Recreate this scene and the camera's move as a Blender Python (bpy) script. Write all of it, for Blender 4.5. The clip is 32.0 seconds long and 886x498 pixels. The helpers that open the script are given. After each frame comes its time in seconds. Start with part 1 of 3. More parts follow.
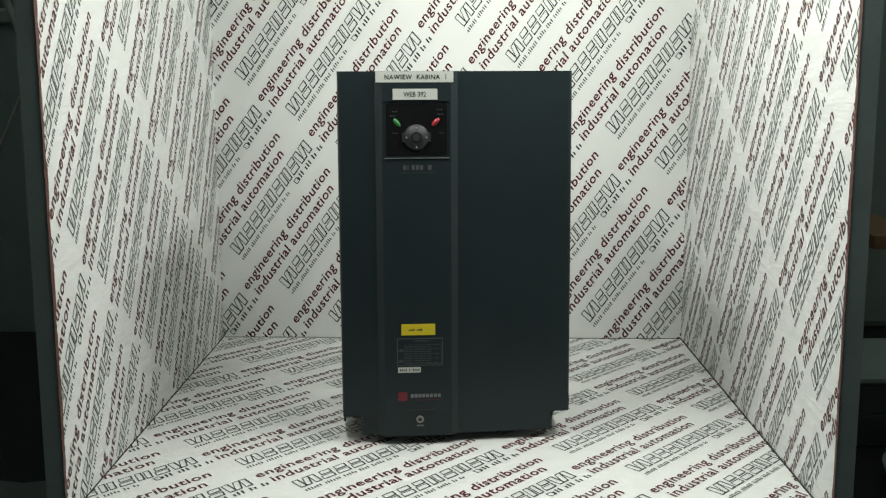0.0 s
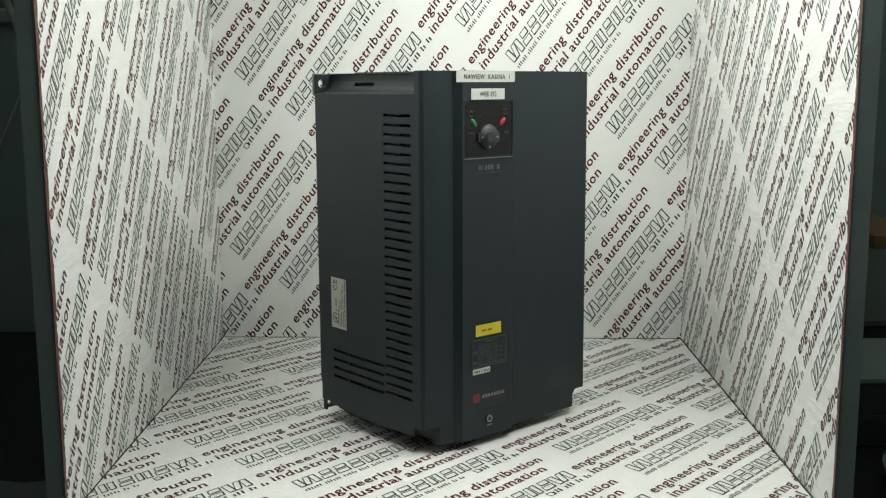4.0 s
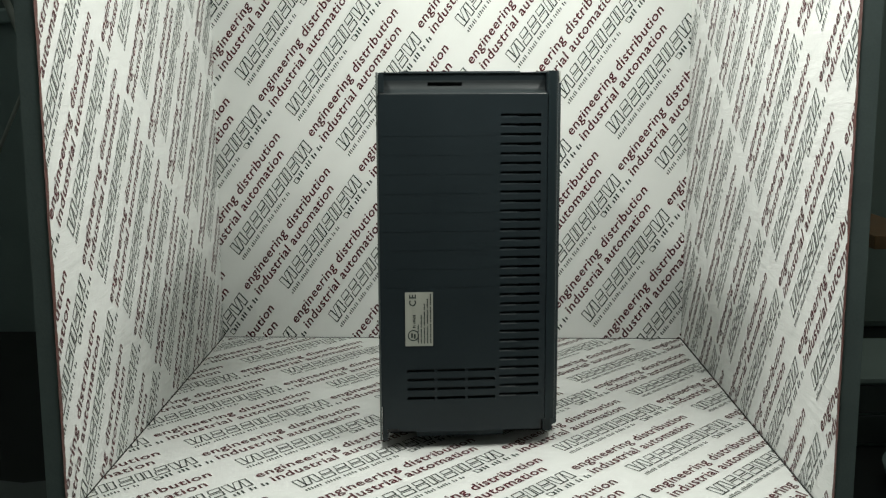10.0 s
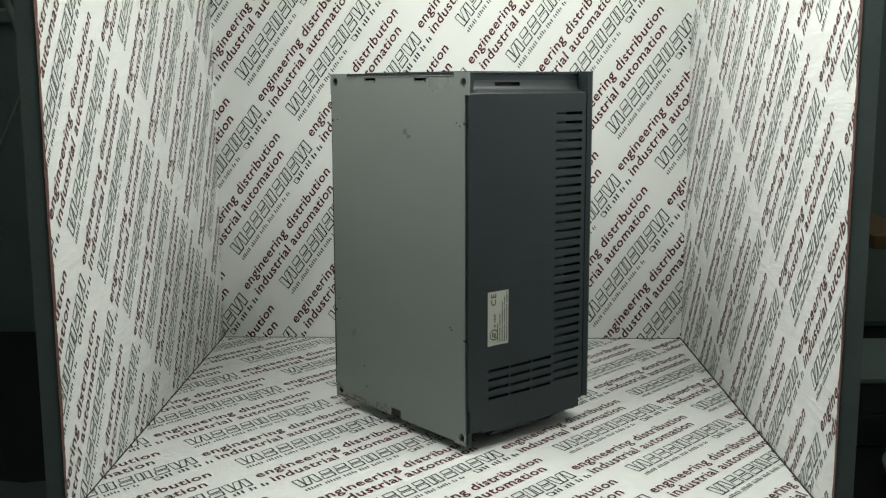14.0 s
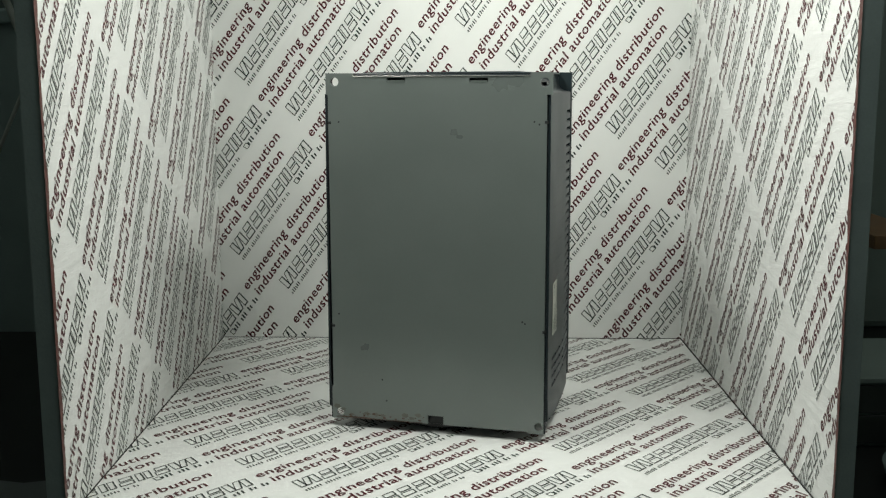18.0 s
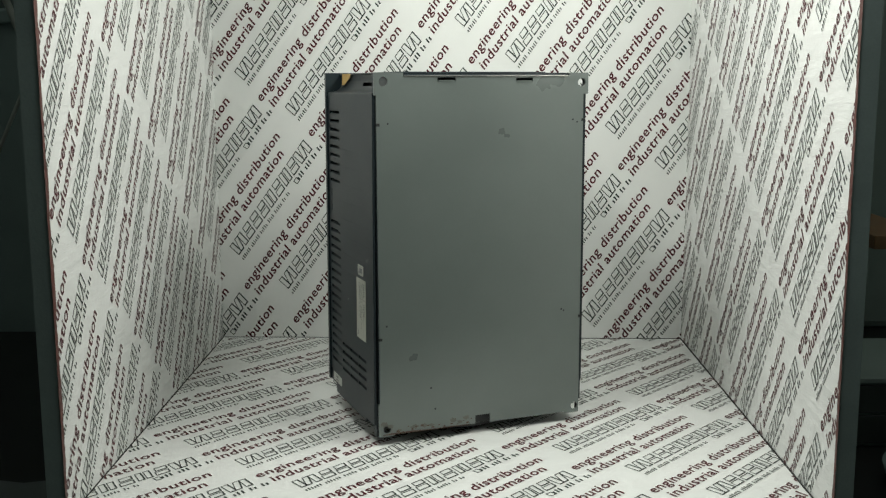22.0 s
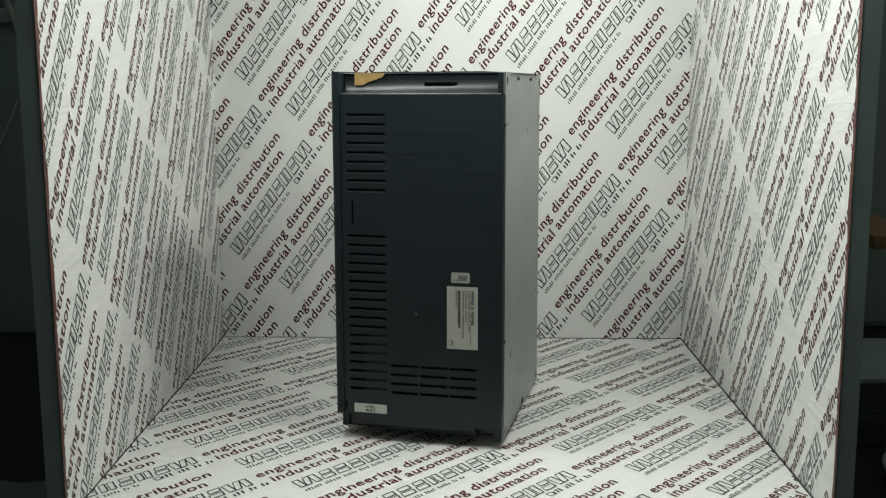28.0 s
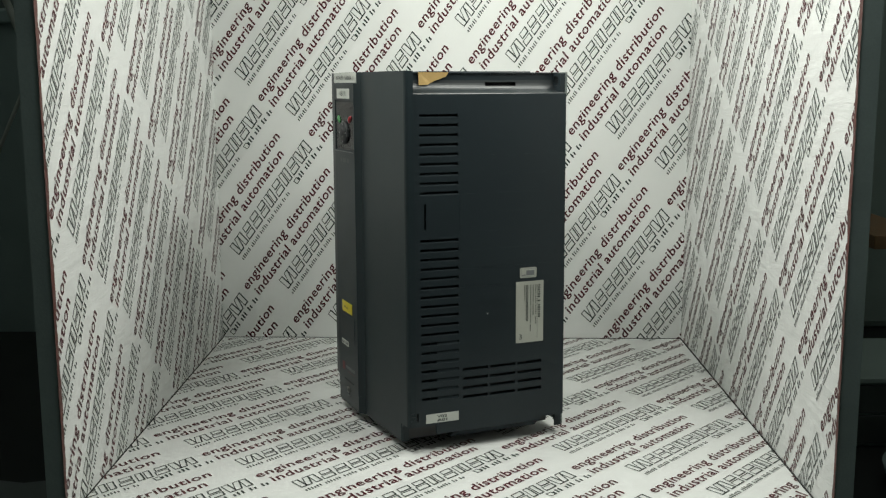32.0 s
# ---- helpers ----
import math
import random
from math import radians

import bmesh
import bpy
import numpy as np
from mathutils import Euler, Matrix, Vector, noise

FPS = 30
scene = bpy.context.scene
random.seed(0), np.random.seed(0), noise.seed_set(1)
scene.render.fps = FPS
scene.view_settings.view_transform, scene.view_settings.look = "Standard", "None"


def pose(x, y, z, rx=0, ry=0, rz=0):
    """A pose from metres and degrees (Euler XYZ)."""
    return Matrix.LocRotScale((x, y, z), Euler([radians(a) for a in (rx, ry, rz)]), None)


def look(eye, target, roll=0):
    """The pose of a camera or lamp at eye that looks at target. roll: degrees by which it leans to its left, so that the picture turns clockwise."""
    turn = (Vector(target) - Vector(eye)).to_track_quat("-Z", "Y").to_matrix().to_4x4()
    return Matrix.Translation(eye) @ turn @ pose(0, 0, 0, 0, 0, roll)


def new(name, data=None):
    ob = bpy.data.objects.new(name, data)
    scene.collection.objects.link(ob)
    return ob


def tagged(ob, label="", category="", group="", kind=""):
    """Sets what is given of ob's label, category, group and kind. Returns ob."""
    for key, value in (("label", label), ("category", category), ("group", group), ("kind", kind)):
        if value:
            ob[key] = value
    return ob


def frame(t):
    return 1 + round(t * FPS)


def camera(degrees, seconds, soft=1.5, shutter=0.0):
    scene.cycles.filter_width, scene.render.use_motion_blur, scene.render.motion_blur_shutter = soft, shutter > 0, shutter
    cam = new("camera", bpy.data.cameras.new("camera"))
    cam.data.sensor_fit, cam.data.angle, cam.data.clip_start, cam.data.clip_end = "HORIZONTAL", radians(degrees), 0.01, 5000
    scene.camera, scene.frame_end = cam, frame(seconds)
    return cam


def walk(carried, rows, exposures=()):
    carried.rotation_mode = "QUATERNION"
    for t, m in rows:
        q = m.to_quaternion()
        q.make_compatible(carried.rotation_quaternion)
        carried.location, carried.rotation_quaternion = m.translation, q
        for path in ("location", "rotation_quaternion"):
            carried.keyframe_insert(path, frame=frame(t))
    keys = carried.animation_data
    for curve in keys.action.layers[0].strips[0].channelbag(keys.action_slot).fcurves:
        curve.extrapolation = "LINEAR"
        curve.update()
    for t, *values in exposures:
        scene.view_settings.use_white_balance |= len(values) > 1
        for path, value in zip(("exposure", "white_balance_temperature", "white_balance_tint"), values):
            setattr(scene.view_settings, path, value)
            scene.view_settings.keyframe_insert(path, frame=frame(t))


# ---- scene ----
# ---------------------------------------------------------------- camera
cam = camera(46.36, 32.0, soft=1.25)
EYE = (0.0, -1.2387, 0.4012)
AIM = look(EYE, (-0.00740, -0.2511, 0.2441), roll=-0.217)
walk(cam, [(0.0, AIM), (32.0, AIM)], exposures=[(0.0, -0.08), (3.0, -0.07), (8.0, -0.08), (13.0, -0.19), (19.0, -0.20), (25.0, -0.27), (32.0, -0.26)])

# ---------------------------------------------------------------- world and light
world = bpy.data.worlds.new("dim_room")
scene.world = world
world.use_nodes = True
world.node_tree.nodes["Background"].inputs["Color"].default_value = (0.75, 0.9, 1.0, 1)
world.node_tree.nodes["Background"].inputs["Strength"].default_value = 0.02


def area_lamp(name, m, width, length, watts, colour):
    data = bpy.data.lights.new(name, "AREA")
    data.shape, data.size, data.size_y = "RECTANGLE", width, length
    data.energy, data.color = watts, colour
    ob = new(name, data)
    ob.matrix_world = m
    return ob


# two bare tubes run front to back over the open booth; each lights down into it and up to the ceiling
COOL = (0.98, 1.0, 0.925)
area_lamp("tube_light_west", pose(-0.22, -0.28, 0.80, 0, -76, 0), 0.06, 0.58, 6.9, COOL)
area_lamp("tube_light_west_up", pose(-0.22, -0.21, 0.84, 180, 0, 0), 0.06, 0.62, 5.0, COOL)
area_lamp("tube_light_east", pose(0.32, -0.28, 0.80, 0, 75, 0), 0.06, 0.58, 6.2, COOL)
area_lamp("tube_light_east_up", pose(0.32, -0.21, 0.84, 180, 0, 0), 0.06, 0.62, 5.4, COOL)


# ---------------------------------------------------------------- materials
def material(name, base, rough=0.5, metal=0.0, vary=0.15, scale=30.0, fine=400.0, bump=0.1, distance=0.001, spec=0.5, mottle=0.25):
    """A surface whose colour wanders at two scales, with a fine relief."""
    m = bpy.data.materials.new(name)
    m.use_nodes = True
    nt = m.node_tree
    b = nt.nodes["Principled BSDF"]
    coord = nt.nodes.new("ShaderNodeTexCoord")

    def noise_node(size, detail):
        n = nt.nodes.new("ShaderNodeTexNoise")
        n.inputs["Scale"].default_value, n.inputs["Detail"].default_value = size, detail
        nt.links.new(coord.outputs["Object"], n.inputs["Vector"])
        return n

    big, small = noise_node(scale, 4.0), noise_node(fine, 2.0)
    mixed = nt.nodes.new("ShaderNodeMix")
    mixed.data_type = "FLOAT"
    mixed.inputs[0].default_value = mottle
    nt.links.new(big.outputs["Fac"], mixed.inputs[2])
    nt.links.new(small.outputs["Fac"], mixed.inputs[3])
    ramp = nt.nodes.new("ShaderNodeValToRGB")
    ramp.color_ramp.elements[0].position, ramp.color_ramp.elements[1].position = 0.3, 0.7
    ramp.color_ramp.elements[0].color = (*[c * (1 - vary) for c in base], 1)
    ramp.color_ramp.elements[1].color = (*[min(1.0, c * (1 + vary)) for c in base], 1)
    nt.links.new(mixed.outputs[0], ramp.inputs["Fac"])
    nt.links.new(ramp.outputs["Color"], b.inputs["Base Color"])
    rr = nt.nodes.new("ShaderNodeMapRange")
    rr.inputs["To Min"].default_value, rr.inputs["To Max"].default_value = max(0.02, rough - 0.08), min(1.0, rough + 0.08)
    nt.links.new(big.outputs["Fac"], rr.inputs["Value"])
    nt.links.new(rr.outputs["Result"], b.inputs["Roughness"])
    b.inputs["Metallic"].default_value = metal
    b.inputs["Specular IOR Level"].default_value = spec
    if bump:
        bp = nt.nodes.new("ShaderNodeBump")
        bp.inputs["Strength"].default_value, bp.inputs["Distance"].default_value = bump, distance
        nt.links.new(small.outputs["Fac"], bp.inputs["Height"])
        nt.links.new(bp.outputs["Normal"], b.inputs["Normal"])
    return m


def paper_material(name, wrinkle, crease_axis=(1.0, 1.0, 1.0), size=9.0):
    """White printed film on board, with soft waves and a few sharper creases."""
    m = material(name, (0.805, 0.82, 0.80), 0.42, vary=0.02, scale=6, bump=0.0)
    nt = m.node_tree
    b = nt.nodes["Principled BSDF"]
    coord = nt.nodes.new("ShaderNodeTexCoord")
    stretch = nt.nodes.new("ShaderNodeMapping")
    stretch.inputs["Scale"].default_value = crease_axis
    nt.links.new(coord.outputs["Object"], stretch.inputs["Vector"])
    wave = nt.nodes.new("ShaderNodeTexNoise")
    wave.inputs["Scale"].default_value, wave.inputs["Detail"].default_value = size, 4.0
    wave.inputs["Distortion"].default_value = 0.8
    nt.links.new(stretch.outputs["Vector"], wave.inputs["Vector"])
    bp = nt.nodes.new("ShaderNodeBump")
    bp.inputs["Strength"].default_value, bp.inputs["Distance"].default_value = wrinkle, 0.02
    nt.links.new(wave.outputs["Fac"], bp.inputs["Height"])
    nt.links.new(bp.outputs["Normal"], b.inputs["Normal"])
    return m


PAPER = paper_material("white_printed_film", 0.12)
PAPER_CREASED = paper_material("creased_white_film", 0.12, (0.6, 0.45, 2.4), 20.0)
INK_RED = material("dark_red_ink", (0.068, 0.0027, 0.0082), 0.34, vary=0.25, scale=40, bump=0, spec=0.40)
INK_BLACK = material("black_ink", (0.015, 0.026, 0.023), 0.33, vary=0.3, scale=40, bump=0, spec=0.5)
BOARD_EDGE = material("grey_board_edge", (0.22, 0.285, 0.280), 0.7, vary=0.12, scale=25, bump=0.2)
RED_TAPE = material("dark_red_edge_band", (0.10, 0.035, 0.028), 0.5, vary=0.3, scale=60, bump=0.1)
TABLE_WOOD = material("dark_table_laminate", (0.022, 0.024, 0.024), 0.6, vary=0.2, scale=10, spec=0.2)
ROOM_DIM = material("dim_room_tone", (0.14, 0.175, 0.165), 0.8, vary=0.2, scale=3, bump=0.1)
JOINT_SHADE = material("joint_gap_shadow", (0.03, 0.03, 0.03), 0.9, vary=0.4, scale=60)
CABINET_PAINT = material("grey_cabinet_enamel", (0.34, 0.42, 0.40), 0.55, vary=0.1, scale=9)
ROOM_BOUNCE = material("pale_bounce_paint", (0.62, 0.66, 0.63), 0.8, vary=0.06, scale=3, bump=0.1)
GREY_CASE = material("dull_grey_enamel", (0.22, 0.29, 0.29), 0.6, vary=0.1, scale=9)
DRAWER_FRONT = material("dark_drawer_enamel", (0.055, 0.066, 0.066), 0.5, vary=0.15, scale=30)
SHELF_WOOD = material("brown_shelf_wood", (0.30, 0.17, 0.09), 0.5, vary=0.2, scale=30)
# the shadow the scraps lie in is put into this darker grey
PAPER_DIM = material("shade_darkened_paper", (0.12, 0.14, 0.14), 0.7, vary=0.1, scale=30)
ARM_METAL = material("dull_bright_metal", (0.50, 0.54, 0.50), 0.45, metal=0.3, vary=0.15, scale=40)
FLOOR_DARK = material("dark_floor_covering", (0.02, 0.025, 0.025), 0.7, vary=0.3, scale=8)
PLASTIC = material("charcoal_plastic", (0.0172, 0.0260, 0.0296), 0.34, vary=0.07, scale=14, fine=900, bump=0.12, distance=0.0004, spec=0.26)
PLASTIC_SIDE = material("charcoal_side_plastic", (0.0191, 0.0269, 0.0312), 0.34, vary=0.08, scale=12, fine=900, bump=0.12, distance=0.0004, spec=0.28)
PLASTIC_SHINY = material("polished_charcoal_plastic", (0.020, 0.025, 0.027), 0.38, vary=0.08, scale=12, fine=900, bump=0.04, distance=0.0004, spec=0.47)
PLASTIC_BLACK = material("black_plastic", (0.010, 0.011, 0.012), 0.35, vary=0.15, scale=20, bump=0.05)
GLOSS_BLACK = material("glossy_black_panel", (0.008, 0.008, 0.009), 0.16, vary=0.1, scale=20, bump=0, spec=0.25)
KNOB_GREY = material("dark_grey_rubber", (0.019, 0.022, 0.024), 0.55, vary=0.1, scale=60, bump=0.05)
# near-black fill for the hollow, pinholes, nicks and screw socket
INSIDE = material("near_black_fill", (0.018, 0.020, 0.021), 0.7, vary=0.2, scale=40)
STEEL = material("galvanised_sheet", (0.149, 0.175, 0.166), 0.31, metal=0.12, vary=0.05, scale=18, fine=250, bump=0.06, distance=0.0005, spec=1.0)
BRIGHT_STEEL = material("bright_screw_steel", (0.30, 0.30, 0.28), 0.38, metal=1.0, vary=0.1, scale=80)
LABEL_WHITE = material("white_label", (0.55, 0.57, 0.53), 0.45, vary=0.04, scale=40, bump=0)
LABEL_CREAM = material("off_white_label", (0.41, 0.42, 0.37), 0.45, vary=0.05, scale=40, bump=0)
LABEL_YELLOW = material("yellow_label", (0.64, 0.52, 0.022), 0.45, vary=0.05, scale=40, bump=0)
GREY_PRINT = material("grey_print", (0.16, 0.17, 0.175), 0.5, vary=0.1, scale=60, bump=0)
FAINT_PRINT = material("faint_grey_print", (0.045, 0.05, 0.052), 0.5, vary=0.2, scale=60, bump=0)
MID_PRINT = material("dull_grey_print", (0.085, 0.09, 0.095), 0.5, vary=0.2, scale=60, bump=0)
GREY_LINE = material("light_grey_print", (0.30, 0.31, 0.30), 0.4, vary=0.1, scale=60, bump=0)
RED_PRINT = material("red_print", (0.15, 0.010, 0.018), 0.45, vary=0.1, scale=60, bump=0)
RED_KEY = material("red_key", (0.36, 0.025, 0.035), 0.3, vary=0.1, scale=60, bump=0)
GREEN_KEY = material("green_key", (0.03, 0.20, 0.05), 0.3, vary=0.1, scale=60, bump=0)
TAPE_TAN = material("tan_masking_tape", (0.42, 0.28, 0.10), 0.6, vary=0.12, scale=60, bump=0.1)
SMEAR = material("faint_brown_smear", (0.108, 0.108, 0.088), 0.36, metal=0.12, vary=0.2, scale=90, spec=1.0)
RUST = material("rust_stain", (0.105, 0.066, 0.046), 0.8, vary=0.3, scale=90)


# ---------------------------------------------------------------- mesh helpers
def mesh_ob(name, bm, mat, parent=None, label="", smooth=False):
    me = bpy.data.meshes.new(name)
    bmesh.ops.recalc_face_normals(bm, faces=bm.faces)
    bm.to_mesh(me)
    bm.free()
    me.materials.append(mat)
    if smooth:
        for p in me.polygons:
            p.use_smooth = True
    ob = new(name, me)
    if parent is not None:
        ob.parent = parent
    if label:
        tagged(ob, label)
    return ob


def part(name, bm, mat, parent, label="", smooth=False):
    return mesh_ob(name, bm, mat, parent, label, smooth)


def add_box(bm, x0, x1, y0, y1, z0, z1, bevel=0.0, segments=2):
    r = bmesh.ops.create_cube(bm, size=1.0, matrix=Matrix.Translation(((x0 + x1) / 2, (y0 + y1) / 2, (z0 + z1) / 2)) @ Matrix.Diagonal((abs(x1 - x0), abs(y1 - y0), abs(z1 - z0), 1)))
    if bevel:
        edges = list({e for v in r["verts"] for e in v.link_edges})
        bmesh.ops.bevel(bm, geom=edges, offset=bevel, segments=segments, affect="EDGES", profile=0.5)
    return bm


def box(x0, x1, y0, y1, z0, z1, bevel=0.0, segments=2):
    return add_box(bmesh.new(), x0, x1, y0, y1, z0, z1, bevel, segments)


def add_cyl(bm, m, radius, depth, segments=32, radius2=None):
    bmesh.ops.create_cone(bm, cap_ends=True, segments=segments, radius1=radius, radius2=radius if radius2 is None else radius2, depth=depth, matrix=m)
    return bm


def prism(outline, z0, z1):
    """A solid from a plan outline (x, y), between two heights."""
    bm = bmesh.new()
    low = [bm.verts.new((x, y, z0)) for x, y in outline]
    top = [bm.verts.new((x, y, z1)) for x, y in outline]
    bm.faces.new(low[::-1])
    bm.faces.new(top)
    for i in range(len(outline)):
        j = (i + 1) % len(outline)
        bm.faces.new((low[i], low[j], top[j], top[i]))
    return bm


def pierced(us, vs, holes, thick, place):
    """A sheet of thickness thick over the grid lines us, vs without the cells that fall inside holes; place(u, v, w) gives the point."""
    lo_u, hi_u, lo_v, hi_v = min(us), max(us), min(vs), max(vs)
    holes = [(max(h[0], lo_u), min(h[1], hi_u), max(h[2], lo_v), min(h[3], hi_v)) for h in holes]
    us = sorted({round(u, 5) for u in us} | {round(a, 5) for h in holes for a in h[:2]})
    vs = sorted({round(v, 5) for v in vs} | {round(a, 5) for h in holes for a in h[2:]})
    solid = {}
    for i in range(len(us) - 1):
        for j in range(len(vs) - 1):
            cu, cv = (us[i] + us[i + 1]) / 2, (vs[j] + vs[j + 1]) / 2
            solid[i, j] = not any(h[0] < cu < h[1] and h[2] < cv < h[3] for h in holes)
    verts, faces, index = [], [], {}

    def vert(i, j, w):
        if (i, j, w) not in index:
            index[i, j, w] = len(verts)
            verts.append(place(us[i], vs[j], w * thick))
        return index[i, j, w]

    for (i, j), full in solid.items():
        if not full:
            continue
        for w in (0, 1):
            faces.append([vert(i, j, w), vert(i + 1, j, w), vert(i + 1, j + 1, w), vert(i, j + 1, w)])
        for (di, dj), (a, b) in (((-1, 0), ((0, 0), (0, 1))), ((1, 0), ((1, 0), (1, 1))), ((0, -1), ((0, 0), (1, 0))), ((0, 1), ((0, 1), (1, 1)))):
            if not solid.get((i + di, j + dj), False):
                faces.append([vert(i + a[0], j + a[1], 0), vert(i + b[0], j + b[1], 0), vert(i + b[0], j + b[1], 1), vert(i + a[0], j + a[1], 1)])
    bm = bmesh.new()
    vv = [bm.verts.new(v) for v in verts]
    for f in faces:
        bm.faces.new([vv[k] for k in f])
    return bm


def letters(text, size, bold=0.0, shear=0.0, spacing=1.0):
    """Vertices (x, y) and faces of a line of text in the built-in font, its first letter at the origin."""
    cu = bpy.data.curves.new("lettering", "FONT")
    cu.body, cu.size, cu.offset, cu.shear, cu.space_character = text, size, bold, shear, spacing
    cu.resolution_u = 2
    ob = bpy.data.objects.new("lettering", cu)
    scene.collection.objects.link(ob)
    me = bpy.data.meshes.new_from_object(ob.evaluated_get(bpy.context.evaluated_depsgraph_get()))
    vs = [(v.co.x, v.co.y) for v in me.vertices]
    fs = [tuple(p.vertices) for p in me.polygons]
    bpy.data.objects.remove(ob)
    bpy.data.curves.remove(cu)
    bpy.data.meshes.remove(me)
    return vs, fs


def fitted(shape, width, height=None):
    """The lettering stretched to a width (and a height of its letters without tails)."""
    vs, fs = shape
    x0, x1 = min(v[0] for v in vs), max(v[0] for v in vs)
    k = width / (x1 - x0)
    ky = k if height is None else height / max(v[1] for v in vs)
    return [((x - x0) * k, y * ky) for x, y in vs], fs


def flat_shapes(shapes, place):
    """One bmesh of flat shapes [(verts, faces)] mapped by place(x, y)."""
    bm = bmesh.new()
    for vs, fs in shapes:
        vv = [bm.verts.new(place(x, y)) for x, y in vs]
        for f in fs:
            if len(set(f)) > 2:
                try:
                    bm.faces.new([vv[i] for i in f])
                except ValueError:
                    pass
    return bm


def quad(x0, y0, x1, y1, lean=0.0):
    return [(x0 + lean * y0, y0), (x1 + lean * y0, y0), (x1 + lean * y1, y1), (x0 + lean * y1, y1)], [(0, 1, 2, 3)]


def ring(x0, y0, x1, y1, line, lean=0.0):
    """The outline of a leaning block, drawn with a line of that width."""
    out = [(x0, y0), (x1, y0), (x1, y1), (x0, y1)]
    inn = [(x0 + line, y0 + line), (x1 - line, y0 + line), (x1 - line, y1 - line), (x0 + line, y1 - line)]
    vs = [(x + lean * y, y) for x, y in out + inn]
    return vs, [(i, (i + 1) % 4, 4 + (i + 1) % 4, 4 + i) for i in range(4)]


# ---------------------------------------------------------------- the printed booth
BACK_L, BACK_R = Vector((-0.3671, 0.3847, 0)), Vector((0.3661, 0.3674, 0))
FRONT_L, FRONT_R = Vector((-0.3604, -0.3202, 0)), Vector((0.3536, -0.3258, 0))
TOP = 0.78
THICK = 0.017


def slab(name, a, b, outward, mat, label):
    """An upright board on the line a to b, with its thickness outward."""
    n = outward * THICK
    return tagged(mesh_ob(name, prism([(a.x, a.y), (b.x, b.y), (b.x + n.x, b.y + n.y), (a.x + n.x, a.y + n.y)], 0.0, TOP), mat), label, kind="structure")


def outward(a, b):
    d = (b - a).normalized()
    return Vector((-d.y, d.x, 0))


wall_north = slab("wall_north", BACK_L, BACK_R, outward(BACK_L, BACK_R), PAPER, "white board back wall printed with diagonal red and black slogans")
wall_west = slab("wall_west", FRONT_L, BACK_L, outward(FRONT_L, BACK_L), PAPER_CREASED, "white board side wall printed with diagonal red and black slogans")
wall_east = slab("wall_east", BACK_R, FRONT_R, outward(BACK_R, FRONT_R), PAPER_CREASED, "creased white side wall printed with diagonal slogans")
floor = tagged(mesh_ob("floor", prism([(-0.378, -0.328), (0.371, -0.328), (0.384, 0.403), (-0.385, 0.403)], -0.018, 0.0), PAPER), "white booth floor printed with diagonal red and black slogans", kind="structure")

# the grey front edges of the side boards and the torn dark-red rim of their film
for side, corner, far in ((-1, FRONT_L, BACK_L), (1, FRONT_R, BACK_R)):
    d = (corner - far).normalized()
    n = outward(corner, far) if side < 0 else outward(far, corner)
    a, b = corner, corner + n * THICK
    strip = prism([(a.x, a.y), (a.x + d.x * 0.004, a.y + d.y * 0.004), (b.x + d.x * 0.004, b.y + d.y * 0.004), (b.x, b.y)], 0.0, TOP)
    tagged(mesh_ob("trim", strip, BOARD_EDGE), "plain grey front edge of the side board", kind="structure")
    # ragged rim: a jagged strip of torn film lying on the inner face
    steps = 150
    jag = random.Random(7 + side)
    inner_, outer_ = [], []
    wide = 0.001
    bm = bmesh.new()
    for k in range(steps + 1):
        wide = min(0.0032, max(0.0003, wide + jag.uniform(-0.0012, 0.0012)))
        z = TOP * k / steps
        inner_.append(bm.verts.new(a - d * wide - n * 0.0006 + Vector((0, 0, z))))
        outer_.append(bm.verts.new(a + d * 0.0048 - n * jag.uniform(0.0004, 0.0010) + Vector((0, 0, z))))
    for k in range(steps):
        bm.faces.new((inner_[k], inner_[k + 1], outer_[k + 1], outer_[k]))
    tagged(mesh_ob("trim", bm, RED_TAPE), "thin dark-red torn rim of the printed film", kind="structure")

# thin dark strips that paint the gap shadow where floor and walls meet
for a, b, wide in ((FRONT_L, BACK_L, 0.0012), (BACK_L, BACK_R, 0.0008), (BACK_R, FRONT_R, 0.0018)):
    n = outward(a, b)
    tagged(mesh_ob("trim", prism([(a.x, a.y), (b.x, b.y), (b.x - n.x * wide, b.y - n.y * wide), (a.x - n.x * wide, a.y - n.y * wide)], 0.0001, 0.0008), JOINT_SHADE), "narrow dark strip painting the gap shadow between floor and wall", kind="structure")

# print: a slogan in two lines, a mark and a small address line under it, in a brick pattern
STEP_A, STEP_B, STEP_Q = Vector((0.07770, -0.05399)), Vector((0.27802, 0.41014)), Vector((0.17070, 0.16613))
RUN = radians(54.6)
LINE_1 = fitted(letters("engineering distribution", 0.02, bold=0.00030, shear=0.2, spacing=1.06), 0.234, 0.0138)
LINE_2 = fitted(letters("industrial automation", 0.02, bold=0.00030, shear=0.2, spacing=1.06), 0.211, 0.0138)
slogan = [([(x + 0.217, y + 0.003) for x, y in LINE_1[0]], LINE_1[1]), ([(x + 0.221, y - 0.0170) for x, y in LINE_2[0]], LINE_2[1])]


